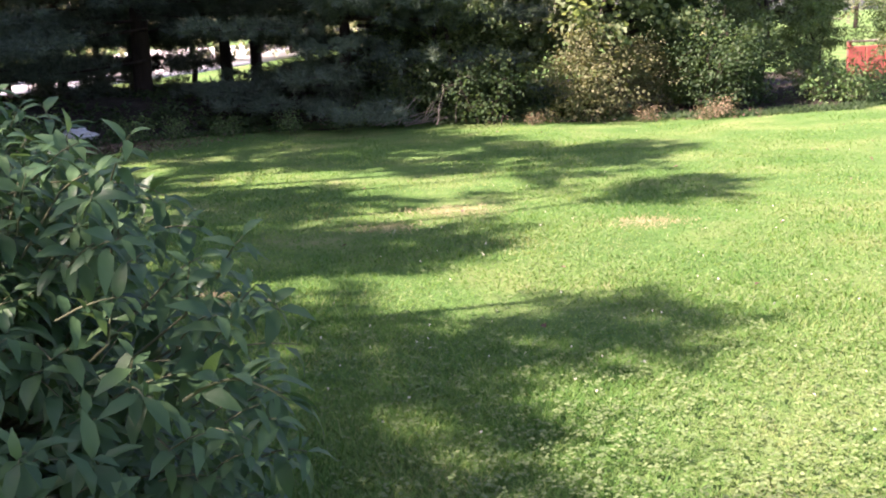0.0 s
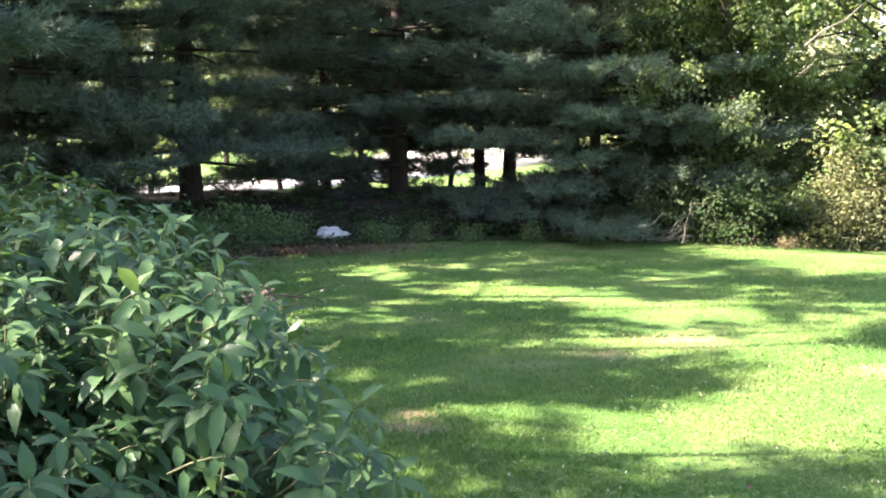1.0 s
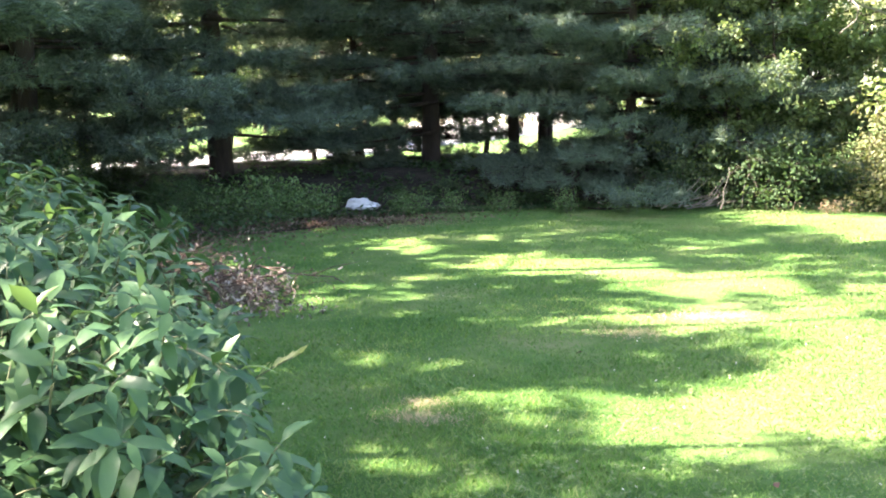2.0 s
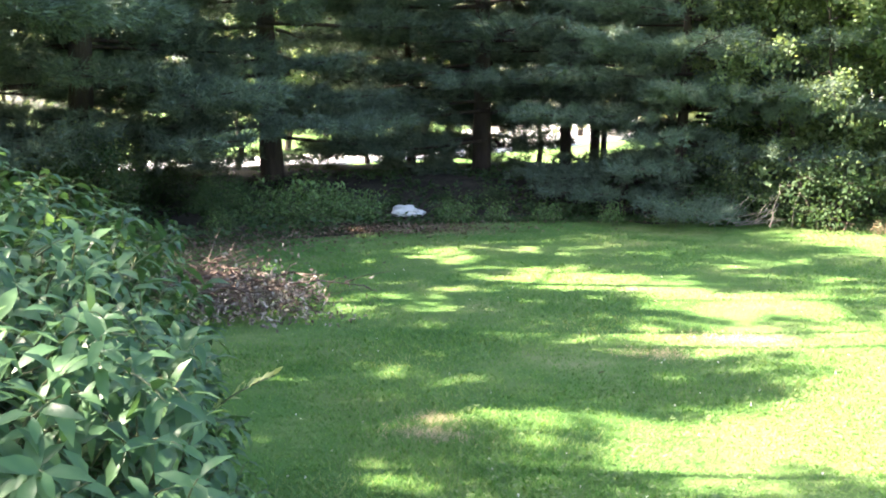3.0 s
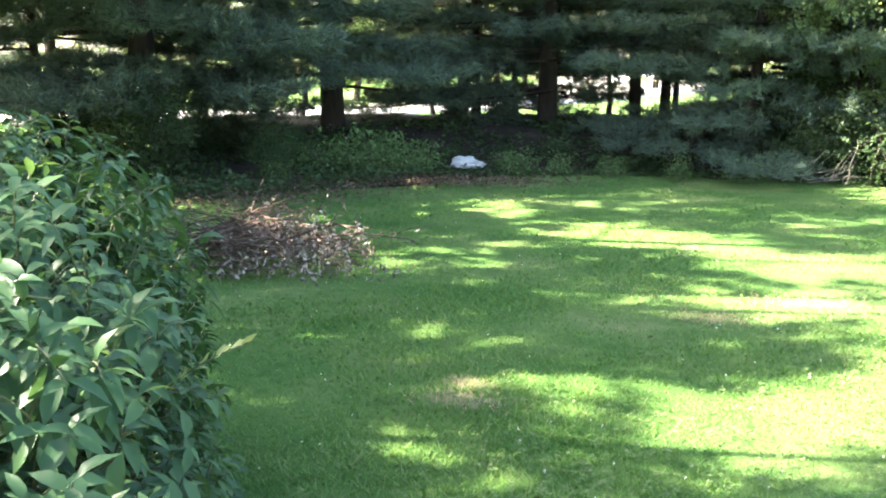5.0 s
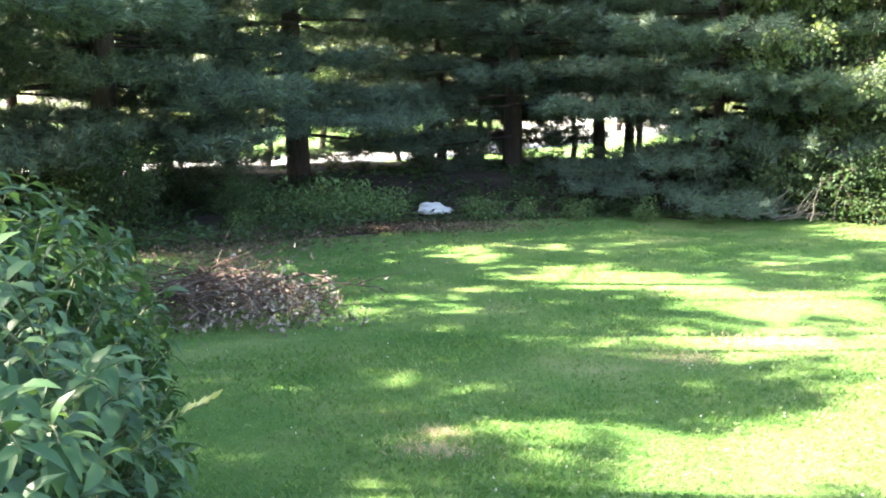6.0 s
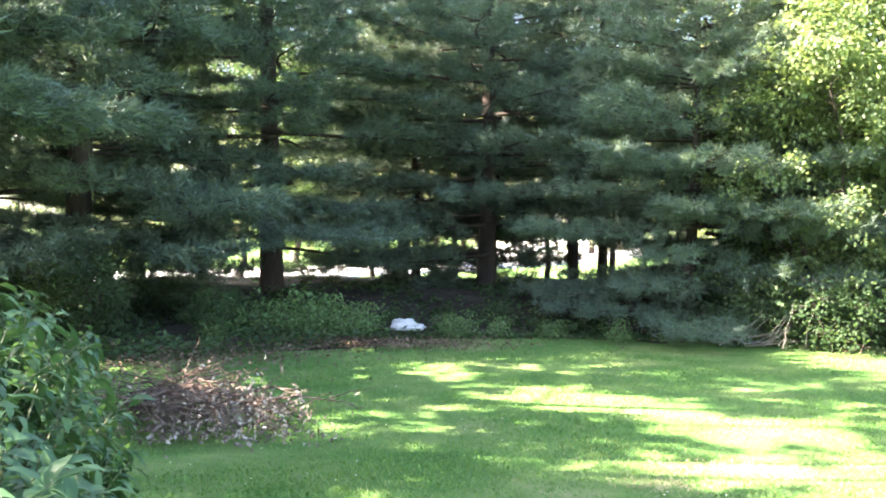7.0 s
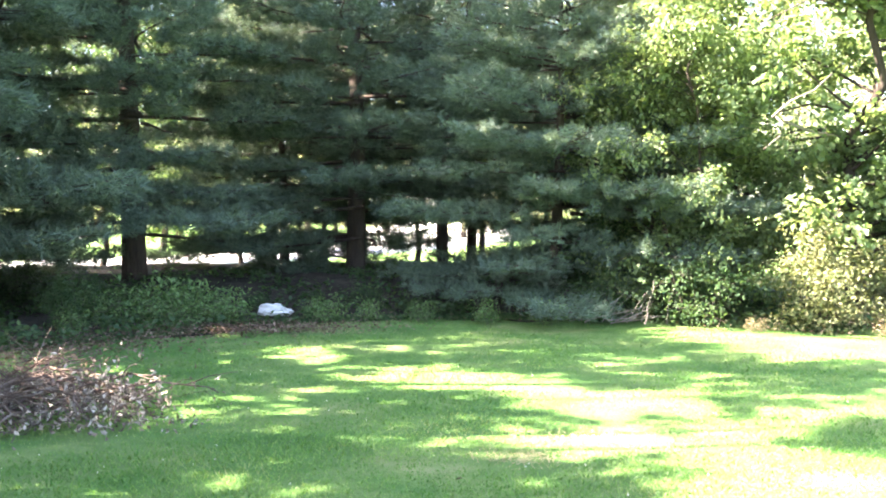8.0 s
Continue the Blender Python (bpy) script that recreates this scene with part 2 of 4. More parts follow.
def make_road():
    """Pale road that runs away behind the pines."""
    mid = np.array([(-31, 15), (-22.5, 22), (-18.2, 27.5), (-16.0, 33), (-14.8, 38), (-14.3, 45), (-15.6, 59), (-20.0, 88), (-29, 138)], float)
    d = unit(np.gradient(mid, axis=0))
    side = np.stack([d[:, 1], -d[:, 0]], 1)
    tb = []
    half = np.array([2.6, 2.6, 2.6, 2.6, 2.6, 3.0, 5.0, 9.0, 13.0])[:, None]
    for off, z in ((-1, -0.05), (-1, 0.06), (1, 0.06), (1, -0.05)):
        tb.append(np.concatenate([mid + side * off * half, np.full((len(mid), 1), z)], 1))
    v = np.stack(tb, 1).reshape(-1, 3)
    f = []
    for k in range(len(mid) - 1):
        for c in range(3):
            a = k * 4 + c
            f += [(a, a + 1, a + 5), (a, a + 5, a + 4)]
    return tagged(piece("road", fast_mesh("road", v, f), ROAD), "pale sunlit concrete road behind the pines", "road", kind="structure")


make_ground()
make_floor()
make_road()


# ---- pines ----
def pine_shape(seed, height, spread, low, lean=(0.0, 0.0), radius=0.16, fine=1.0, sag=0.16, gap=0.56, taper=0.75, bare=None, boughs=(4, 7), omitted=None, inner=0.13, tip=0.2):
    """Trunk and limbs of a white pine, and where its needle sprays sit: whorls of level boughs with twigs along them.
    Runs of boughs (first, last), counted from the lowest, are left out to shape the cast shade. inner, tip: where
    needles begin along a bough and along a twig."""
    rng = np.random.default_rng(seed)
    zs = np.linspace(-0.15, height, 16)
    bend = np.stack([lean[0] * zs + 0.06 * np.sin(zs * 0.6 + seed), lean[1] * zs + 0.05 * np.cos(zs * 0.5), zs], 1)
    wood = Tubes(10)
    limbs = Tubes(4)
    cs, ws, ids = [], [], []
    z, number, crest = low, -1, low
    while z < height - 0.4:
        k = rng.integers(*boughs)
        turn = rng.uniform(0, 6.28)
        top = (z - low) / (height - low)
        for w in range(k):
            number += 1
            r = rng if omitted is None else np.random.default_rng((seed, number))
            if omitted and any(a <= number <= b for a, b in omitted):
                continue
            a = turn + w * 6.283 / k + r.normal() * 0.25
            if bare and bare[2] < z < bare[1] and math.cos(a - math.radians(bare[0])) > 0.1 and r.random() < 0.85:
                continue
            L = spread * (1 - top) ** taper * r.uniform(0.6, 1.15) + 0.3
            zz = z + r.normal() * 0.12
            crest = max(crest, zz)
            out = np.array([math.cos(a), math.sin(a), 0])
            s = np.linspace(0, 1, 7)
            rise = L * (0.3 * top * s - (sag - 0.12 * top) * s ** 1.3 + 0.12 * s ** 3)
            base = np.array([np.interp(zz, zs, bend[:, 0]), np.interp(zz, zs, bend[:, 1]), zz])
            wob = np.cross(out, [0, 0, 1.0])
            pts = base + out * (L * s)[:, None] + wob * (0.1 * L * np.sin(s * 4 + a))[:, None]
            pts[:, 2] += rise
            limbs.add(pts, 0.01 + 0.008 * L, 0.004)
            m = max(4, int(L / 0.16))
            for q in np.linspace(inner, 1.0, m):
                p = np.array([np.interp(q, s, pts[:, c]) for c in range(3)])
                for sd in (-1, 1):
                    if q < 0.3 and r.random() < 0.3:
                        continue
                    tw = out * r.uniform(0.4, 1.0) + wob * sd * r.uniform(0.5, 1.1) + np.array([0, 0, r.uniform(-0.2, 0.24)])
                    tw /= np.linalg.norm(tw)
                    ln = min((0.25 + 0.36 * L * (1.15 - q)) * r.uniform(0.5, 1.15), 1.1)
                    if ln > 0.3 and r.random() < 0.4:
                        limbs.add([p, p + tw * ln * 0.6, p + tw * ln], 0.006, 0.003, 3)
                    c = max(2, int(ln / 0.06 * fine))
                    u = r.uniform(tip, 1.0, c)[:, None]
                    cs.append(p + tw * ln * u + r.normal(size=(c, 3)) * np.array([0.05, 0.05, 0.03]))
                    ws.append(np.repeat((tw + np.array([0, 0, 0.3]))[None], c, 0))
                    ids.append(np.full(c, number))
        z += gap * rng.uniform(0.75, 1.25) * (1 + 0.2 * top)
    last = max(6, int(np.searchsorted(zs, crest + 0.3)))
    wood.add(bend[:last + 1], radius * 1.25, 0.012, power=0.8)
    return rng, wood, limbs, np.concatenate(cs), np.concatenate(ws), np.concatenate(ids)


def pine_meshes(seed, height, spread, low, lean=(0.0, 0.0), radius=0.16, fine=1.0, sag=0.16, needles=6, width=0.026, reach=0.19, gap=0.56, taper=0.75, bare=None, boughs=(4, 7), omitted=None, inner=0.13, tip=0.2, spray=0.6):
    """Trunk with its limbs, and the crown of needles."""
    rng, wood, limbs, cs, ws, _ = pine_shape(seed, height, spread, low, lean, radius, fine, sag, gap, taper, bare, boughs, omitted, inner, tip)
    v, f = tufts(rng, cs, ws, needles, reach, width, spray)
    limbs.f = [g + wood.n for g in limbs.f]
    trunk = fast_mesh("trunk", np.concatenate(wood.v + limbs.v), np.concatenate(wood.f + limbs.f), True)
    return trunk, fast_mesh("crown", v, f)


PINE_LABEL = "tall white pine with dark bark and blue-green needles"


def pine(place, meshes, turn=0.0, size=1.0, label=PINE_LABEL):
    t = thing("pine_tree", (0, 0, 0), label, "pine tree", "pines along the lawn")
    for nm, me, mt in zip(("trunk", "crown"), meshes, (BARK, NEEDLE)):
        piece(nm, me, mt, t)
    t.matrix_world = pose(*place, 0, 0, turn) @ Matrix.Diagonal((size, size, size, 1))
    return t


SOFT = {"needles": 11, "width": 0.015, "reach": 0.16, "inner": 0.18, "tip": 0.35, "spray": 0.85}
PINE_A = pine_meshes(11, 12.5, 3.7, 1.45, (-0.05, 0.0), 0.2, 0.8, gap=0.58, boughs=(5, 7), **SOFT)
PINE_B = pine_meshes(12, 12.5, 3.8, 1.1, (-0.01, 0.0), 0.16, 0.8, gap=0.58, boughs=(5, 7), bare=(-15, 1.8, 0.0), **SOFT)
PINE_C = pine_meshes(13, 11, 3.0, 1.5, (0.0, 0.0), 0.11, 0.5, gap=0.7, boughs=(4, 6), **SOFT)
PINE_D = pine_meshes(16, 11, 2.9, 2.1, (0.0, 0.0), 0.11, 0.5, gap=0.7, boughs=(4, 6), **SOFT)
PINE_LOW = pine_meshes(14, 6.8, 2.9, 0.6, (0.0, 0.0), 0.09, 0.85, sag=0.2, gap=0.45, bare=(155, 1.95, 0.0), **SOFT)
PINE_HANG = pine_meshes(18, 6.6, 3.0, 0.75, (0.0, 0.0), 0.1, 0.9, sag=0.19, gap=0.44, boughs=(6, 9), bare=(180, 1.5, 1.1), **SOFT)
PINE_YOUNG = pine_meshes(17, 1.3, 1.7, 0.62, (0.0, 0.0), 0.035, 1.0, sag=0.14, gap=0.3, **SOFT)
# Coarse needles: this shape only serves to cast shade from out of view.
PINE_SHADE = pine_meshes(15, 12.5, 3.3, 5.2, (0.0, 0.0), 0.18, 0.65, needles=5, width=0.06, reach=0.22, gap=1.2, taper=0.7, boughs=(2, 5))
SLENDER = "slender white pine with a thin dark trunk"
pine((-8.9, 19.0, 0), PINE_A, 0)
pine((-5.65, 21.2, 0), PINE_B, 0)
pine((-4.4, 23.0, 0), PINE_D, 40, label=SLENDER)
pine((-3.95, 23.2, 0), PINE_D, 190, 0.9, label=SLENDER)
pine((-1.6, 19.5, 0), PINE_HANG, 0, label="white pine with boughs hanging close to the ground")
pine((-2.4, 18.95, 0), PINE_YOUNG, 60, 0.9, label="young white pine with boughs down to the ground")
pine((-10.7, 16.0, 0), PINE_B, 120, 1.25)
pine((-12.2, 19.5, 0), PINE_C, 250, label=SLENDER)
pine((-11.5, 17.6, 0), PINE_LOW, 335, 0.85, label="white pine with boughs hanging close to the ground")
pine((-12.3, 15.2, 0), PINE_LOW, 320, 0.95, label="white pine with boughs hanging close to the ground")
pine((-6.95, 25.2, 0), PINE_B, 100)
pine((-8.1, 23.4, 0.42), PINE_LOW, 335, 1.0, label="white pine with boughs hanging close to the ground")
pine((-8.9, 24.6, 0.3), PINE_C, 30, 1.15, label=SLENDER)
pine((-1.1, 21.4, 0), PINE_LOW, 180, 0.85, label="white pine with boughs hanging close to the ground")
pine((-14.2, 17.5, 0), PINE_C, 75, label=SLENDER)
# Unseen pine, added for the shade it throws.
pine((-13.0, 14.0, 0), PINE_SHADE, 160, 1.45)


def shade_pine(seed, x, y, height, spread, low, *omitted):
    """A pine added beside the lawn; runs of its boughs are left out to shape the shade on the grass."""
    shape = pine_meshes(seed, height, spread, low, radius=0.13, fine=1.0, needles=10, width=0.02, reach=0.2, gap=0.46, taper=0.7, boughs=(6, 9), omitted=omitted, inner=0.3, tip=0.5)
    pine((x, y, 0), shape, label="tall white pine added for its shade, some boughs left out")


# Mostly out of view; the bough runs are fitted to the lawn's shadow pattern.
shade_pine(101, -6.6, 2.7, 10, 2.9, 2.6, (4, 23), (28, 66), (68, 72), (74, 74), (76, 80), (82, 99), (101, 102))
shade_pine(102, -7.4, 4.7, 10.2, 3.0, 3.2, (2, 12), (20, 31), (34, 45), (47, 50), (52, 52), (54, 70), (72, 89))
shade_pine(103, -7.8, 6.3, 12.2, 3.3, 3.4, (5, 36), (38, 43), (45, 74), (77, 80), (82, 103), (105, 105), (107, 108), (110, 112), (117, 118))
shade_pine(104, -8.4, 9.0, 13.2, 3.6, 3.2, (1, 3), (5, 30), (32, 32), (34, 35), (37, 43), (45, 54), (57, 57), (59, 70), (72, 73), (75, 86), (88, 95), (99, 101), (104, 104), (109, 116), (119, 120), (123, 124), (128, 129))
shade_pine(105, -9.6, 7.6, 12.5, 3.6, 3.0, (1, 1), (10, 14), (23, 23), (27, 46), (48, 53), (55, 56), (58, 65), (69, 69), (71, 74), (76, 76), (78, 98), (100, 113), (115, 118), (120, 120), (123, 131))
shade_pine(106, -10.8, 11.4, 13, 3.8, 2.5, (0, 1), (6, 6), (11, 13), (19, 19), (21, 26), (28, 29), (34, 40), (42, 42), (44, 55), (57, 60), (62, 76), (78, 79), (81, 82), (84, 93), (95, 98), (100, 103), (105, 105), (108, 108), (110, 112), (116, 122), (124, 124), (126, 126), (128, 130), (133, 136), (138, 138), (141, 144))
shade_pine(107, -11.0, 8.9, 12, 3.6, 2.8, (4, 8), (16, 31), (37, 37), (41, 42), (44, 55), (58, 62), (64, 65), (67, 70), (72, 75), (77, 81), (83, 83), (85, 97), (99, 99), (101, 106), (109, 111), (113, 116))
shade_pine(108, -11.9, 13.2, 14, 3.8, 3.2, (2, 3), (10, 10), (13, 24), (26, 26), (29, 32), (34, 36), (38, 42), (44, 44), (47, 49), (52, 52), (55, 55), (57, 57), (59, 60), (63, 63), (67, 67), (69, 72), (75, 77), (79, 79), (81, 81), (84, 84), (86, 86), (88, 90), (92, 92), (94, 95), (97, 98), (100, 100), (104, 105), (107, 109), (111, 111), (115, 117), (122, 125), (131, 131), (133, 137), (139, 140), (142, 147), (149, 152), (154, 154))
shade_pine(109, -4.9, 4.4, 7.4, 2.4, 2.2, (0, 3), (10, 12), (14, 34), (37, 40), (42, 51), (54, 60), (64, 64), (66, 70))
shade_pine(110, -5.8, 2.0, 8.4, 2.6, 2.6, (3, 4), (10, 16), (20, 35), (37, 37), (39, 41), (44, 61), (63, 69), (71, 71), (73, 78))
shade_pine(111, -6.3, 7.5, 9.5, 2.3, 3.4, (0, 1), (4, 4), (6, 7), (9, 11), (13, 39), (41, 42), (45, 52), (54, 62), (64, 72), (74, 75), (77, 80), (82, 84))
shade_pine(112, -9.5, 4.2, 11.5, 3.5, 3.0, (6, 6), (14, 14), (23, 37), (43, 43), (45, 74), (76, 82), (84, 90), (92, 92), (95, 99), (103, 105))
shade_pine(113, -7.2, 0.9, 10.5, 3.3, 2.8, (16, 18), (28, 37), (41, 58), (60, 61), (63, 67), (69, 74), (76, 81), (83, 84), (86, 102))
shade_pine(114, -8.6, -1.6, 11.5, 3.4, 3.0, (35, 35), (43, 43), (49, 49), (56, 56), (58, 63), (72, 74), (76, 83), (88, 95), (97, 97), (99, 102), (105, 110), (114, 122))


# ---- broadleaf trees and shrubs ----
def broadleaf_meshes(seed, height, spread, count, leaf, low=0.1, stems=1, radius=0.07, droop=0.2, clump=0.22, slim=0.62, full=1.0, hollow=None):
    """Stems with their limbs, and the crown; the leaves sit in clumps at the ends of twigs."""
    rng = np.random.default_rng(seed)
    wood = Tubes(6)
    tips, tipd = [], []
    for s in range(stems):
        a = rng.uniform(0, 6.28)
        foot = np.array([math.cos(a), math.sin(a), 0]) * ((0.12 if stems < 4 else 0.2) * spread * (stems > 1))
        top = foot * 3 + np.array([rng.normal() * 0.08 * height, rng.normal() * 0.08 * height, height * (rng.uniform(0.75, 0.95) if stems < 4 else rng.uniform(0.45, 1.0))])
        q = np.linspace(0, 1, 9)[:, None]
        line = foot * (1 - q) + top * q + rng.normal(size=(9, 3)) * 0.03 * height * q * (1 - q) * 3
        line[0, 2] = -0.1
        wood.add(line, radius, radius * 0.15)
        nb = int(12 + height * 4)
        for _ in range(nb // max(1, stems // 2) + 2):
            u = rng.uniform(low, 1.0)
            p = np.array([np.interp(u, q[:, 0], line[:, c]) for c in range(3)])
            a = rng.uniform(0, 6.28)
            L = spread * (0.45 + 0.75 * math.sin(math.pi * min(1, 0.25 + 0.7 * u))) * rng.uniform(0.45, 1.0) * 0.8
            d = np.array([math.cos(a), math.sin(a), rng.uniform(0.0, 0.7)])
            e = p + d * L + np.array([0, 0, -droop * L])
            m = (p + e) / 2 + rng.normal(size=3) * 0.08 * L
            m[2] += 0.12 * L
            e[2] = max(e[2], 0.12)
            wood.add([p, m, e], radius * 0.35 * (1.1 - u), 0.004, 4)
            for w in np.linspace(0.35, 1, 6):
                c = (1 - w) ** 2 * p + 2 * w * (1 - w) * m + w * w * e
                for _ in range(3):
                    t = c + rng.normal(size=3) * np.array([1, 1, 0.7]) * 0.12 * spread
                    t[2] = max(t[2], 0.08)
                    if rng.random() < (0.2 if stems == 1 else 0.05):
                        wood.add([c, (c + t) / 2 + [0, 0, 0.03 * spread], t], 0.003 + 0.002 * spread, 0.002, 3)
                    tips.append(t)
                    tipd.append(unit(t - c + d * 0.1))
    tips, tipd = np.array(tips), np.array(tipd)
    # leaves gather at some of the twigs, and leave gaps at the rest
    some = rng.permutation(len(tips))[:max(12, int(len(tips) * full))]
    k = rng.choice(some, count)
    c = tips[k] + rng.normal(size=(count, 3)) * clump * np.array([1, 1, 0.7])
    c[:, 2] = np.maximum(c[:, 2], 0.04)
    w = unit(tipd[k] + rng.normal(size=(count, 3)) * 0.8) + np.array([0, 0, -0.35])
    if hollow is not None:
        p, q, wide = hollow
        t = np.clip(((c - p) @ (q - p)) / ((q - p) @ (q - p)), 0, 1)[:, None]
        away = np.linalg.norm((c - p - t * (q - p)) * np.array([1, 1, 1.25]), axis=1)
        keep = away > wide * rng.uniform(0.75, 1.15, count)
        c, w = c[keep], w[keep]
    v, f = leaves(rng, c, w, leaf, leaf * slim, 0.25, 0.7)
    return wood.mesh("trunk"), fast_mesh("crown", v, f)


def broadleaf(name, place, meshes, leaf_mat, label, category, turn=0.0, size=1.0, bark=BARK, group="", parts=("trunk", "crown")):
    t = thing(name, (0, 0, 0), label, category, group)
    piece(parts[0], meshes[0], bark, t)
    crown = piece(parts[1], meshes[1], leaf_mat, t)
    crown.material_slots[0].link = "OBJECT"
    crown.material_slots[0].material = leaf_mat
    t.matrix_world = pose(*place, 0, 0, turn) @ Matrix.Diagonal((size, size, size, 1))
    return t


def bare_hollow(place, turn, size):
    """The dead, leafless hollow round the maple's bare limbs, as seen from a tree's own foot."""
    back = (pose(*place, 0, 0, turn) @ Matrix.Diagonal((size, size, size, 1))).inverted()
    return np.array(back @ Vector((1.7, 16.8, 2.8))), np.array(back @ Vector((2.15, 21.5, 3.1))), 0.62 / size


SHRUB_PARTS = ("stem", "foliage")
WOOD_A = broadleaf_meshes(21, 8.0, 2.1, 36000, 0.095, 0.04, 3, 0.06, clump=0.13, slim=0.7, full=0.4)
WOOD_B = broadleaf_meshes(22, 8.5, 2.5, 30000, 0.115, 0.12, 1, 0.13, clump=0.14, slim=0.8, full=0.5)
WOOD_C = broadleaf_meshes(27, 8.5, 2.5, 21000, 0.07, 0.3, 1, 0.08, droop=0.1, clump=0.3, slim=0.7)
SHRUB_A = broadleaf_meshes(23, 2.0, 1.0, 5200, 0.075, 0.05, 6, 0.02, clump=0.1)
SHRUB_B = broadleaf_meshes(24, 1.1, 0.8, 2100, 0.068, 0.05, 6, 0.012, clump=0.11)
WEED = broadleaf_meshes(25, 0.45, 0.3, 420, 0.055, 0.05, 5, 0.004, clump=0.06, slim=0.5)
UNDER = "leafy green understorey tree at the lawn edge"
broadleaf("woodland_tree", (-0.1, 19.4, 0), WOOD_A, MAPLE_LEAF, UNDER, "tree", 0, 0.8)
UNDER_HOLLOW = broadleaf_meshes(21, 8.0, 2.1, 36000, 0.095, 0.04, 3, 0.06, clump=0.13, slim=0.7, full=0.4, hollow=bare_hollow((1.1, 20.2, 0), 130, 0.85))
broadleaf("woodland_tree", (1.1, 20.2, 0), UNDER_HOLLOW, MAPLE_LEAF, UNDER, "tree", 130, 0.85)
broadleaf("woodland_tree", (0.2, 22.2, 0), WOOD_A, MAPLE_LEAF, UNDER, "tree", 300, 1.1)
for x, y, tn, sz in ((-12.6, 23.6, 20, 1.05), (-10.3, 26.2, 140, 1.0), (-8.3, 26.6, 250, 1.1), (-6.4, 27.6, 310, 1.05), (-4.6, 27.0, 80, 1.1), (-2.7, 25.4, 190, 1.05), (-15.0, 20.8, 270, 1.0), (-14.8, 25.2, 45, 1.3)):
    broadleaf("woodland_tree", (x, y, 0), WOOD_C, GREEN_LEAF, "dark leafy tree among the pines", "tree", tn, sz)
WOOD_HOLLOW = broadleaf_meshes(22, 8.5, 2.5, 30000, 0.115, 0.12, 1, 0.13, clump=0.14, slim=0.8, full=0.5, hollow=bare_hollow((2.9, 20.0, 0), 60, 1.0))
maple = broadleaf("maple_tree", (2.9, 20.0, 0), WOOD_HOLLOW, MAPLE_LEAF, "sunlit yellow-green maple with bare lower limbs", "tree", 60)
broadleaf("woodland_tree", (4.2, 19.6, 0), WOOD_A, GREEN_LEAF, "leafy green understorey tree in part shade", "tree", 250, 0.42)
broadleaf("maple_tree", (5.7, 20.4, 0), WOOD_B, MAPLE_LEAF, "bright leafy maple at the lawn edge", "tree", 200, 0.55)
broadleaf("woodland_tree", (6.9, 21.8, 0), WOOD_A, MAPLE_LEAF, "small leafy tree beside the red wall", "tree", 75, 0.36)
broadleaf("maple_tree", (9.6, 22.5, 0), WOOD_B, MAPLE_LEAF, "bright leafy maple beside the red wall", "tree", 300, 0.5)
broadleaf("woodland_tree", (10.6, 27.2, 0), WOOD_A, GREEN_LEAF, "small leafy tree behind the red wall", "tree", 15, 0.6)
broadleaf("maple_tree", (4.3, 23.5, 0), WOOD_B, MAPLE_LEAF, "bright leafy maple behind the shrubs", "tree", 20, 0.5)
broadleaf("pale_shrub", (2.35, 17.9, 0), SHRUB_A, PALE_LEAF, "sun-bleached pale yellow shrub at the lawn edge", "shrub", 0, 0.84, parts=SHRUB_PARTS)
broadleaf("pale_shrub", (3.1, 18.2, 0), SHRUB_A, PALE_LEAF, "sun-bleached pale yellow shrub at the lawn edge", "shrub", 150, 0.7, parts=SHRUB_PARTS)
broadleaf("low_shrub", (0.8, 17.7, 0), SHRUB_B, GREEN_LEAF, "low green shrub beside dry twigs", "shrub", parts=SHRUB_PARTS)
broadleaf("low_shrub", (-0.6, 18.1, 0), SHRUB_B, GREEN_LEAF, "low green shrub beneath hanging pine boughs", "shrub", 70, 0.7, parts=SHRUB_PARTS)
broadleaf("dark_shrub", (4.0, 18.3, 0), SHRUB_A, GREEN_LEAF, "shaded green shrub at the lawn edge", "shrub", 90, 0.9, parts=SHRUB_PARTS)
broadleaf("dark_shrub", (5.1, 18.7, 0), SHRUB_A, GREEN_LEAF, "shaded green shrub at the lawn edge", "shrub", 200, 0.8, parts=SHRUB_PARTS)
broadleaf("leafy_shrub", (-7.3, 14.6, 0), SHRUB_A, GREEN_LEAF, "leafy green shrub beside the brush pile", "shrub", 30, 0.44, parts=SHRUB_PARTS)
broadleaf("leafy_shrub", (-8.9, 13.6, 0), SHRUB_A, GREEN_LEAF, "leafy green shrub beside the brush pile", "shrub", 140, 0.75, parts=SHRUB_PARTS)
broadleaf("leafy_shrub", (-7.7, 15.7, 0), SHRUB_A, GREEN_LEAF, "leafy green shrub beside the brush pile", "shrub", 60, 0.4, parts=SHRUB_PARTS)
broadleaf("leafy_shrub", (-8.7, 16.5, 0.03), SHRUB_A, GREEN_LEAF, "leafy green shrub beside the brush pile", "shrub", 250, 0.36, parts=SHRUB_PARTS)
broadleaf("dark_shrub", (-10.9, 15.6, 0.0), SHRUB_A, GREEN_LEAF, "dark green shrub under the pines", "shrub", 300, 0.8, parts=SHRUB_PARTS)
broadleaf("dark_shrub", (-9.9, 16.7, 0.03), SHRUB_A, GREEN_LEAF, "dark green shrub under the pines", "shrub", 190, 0.55, parts=SHRUB_PARTS)
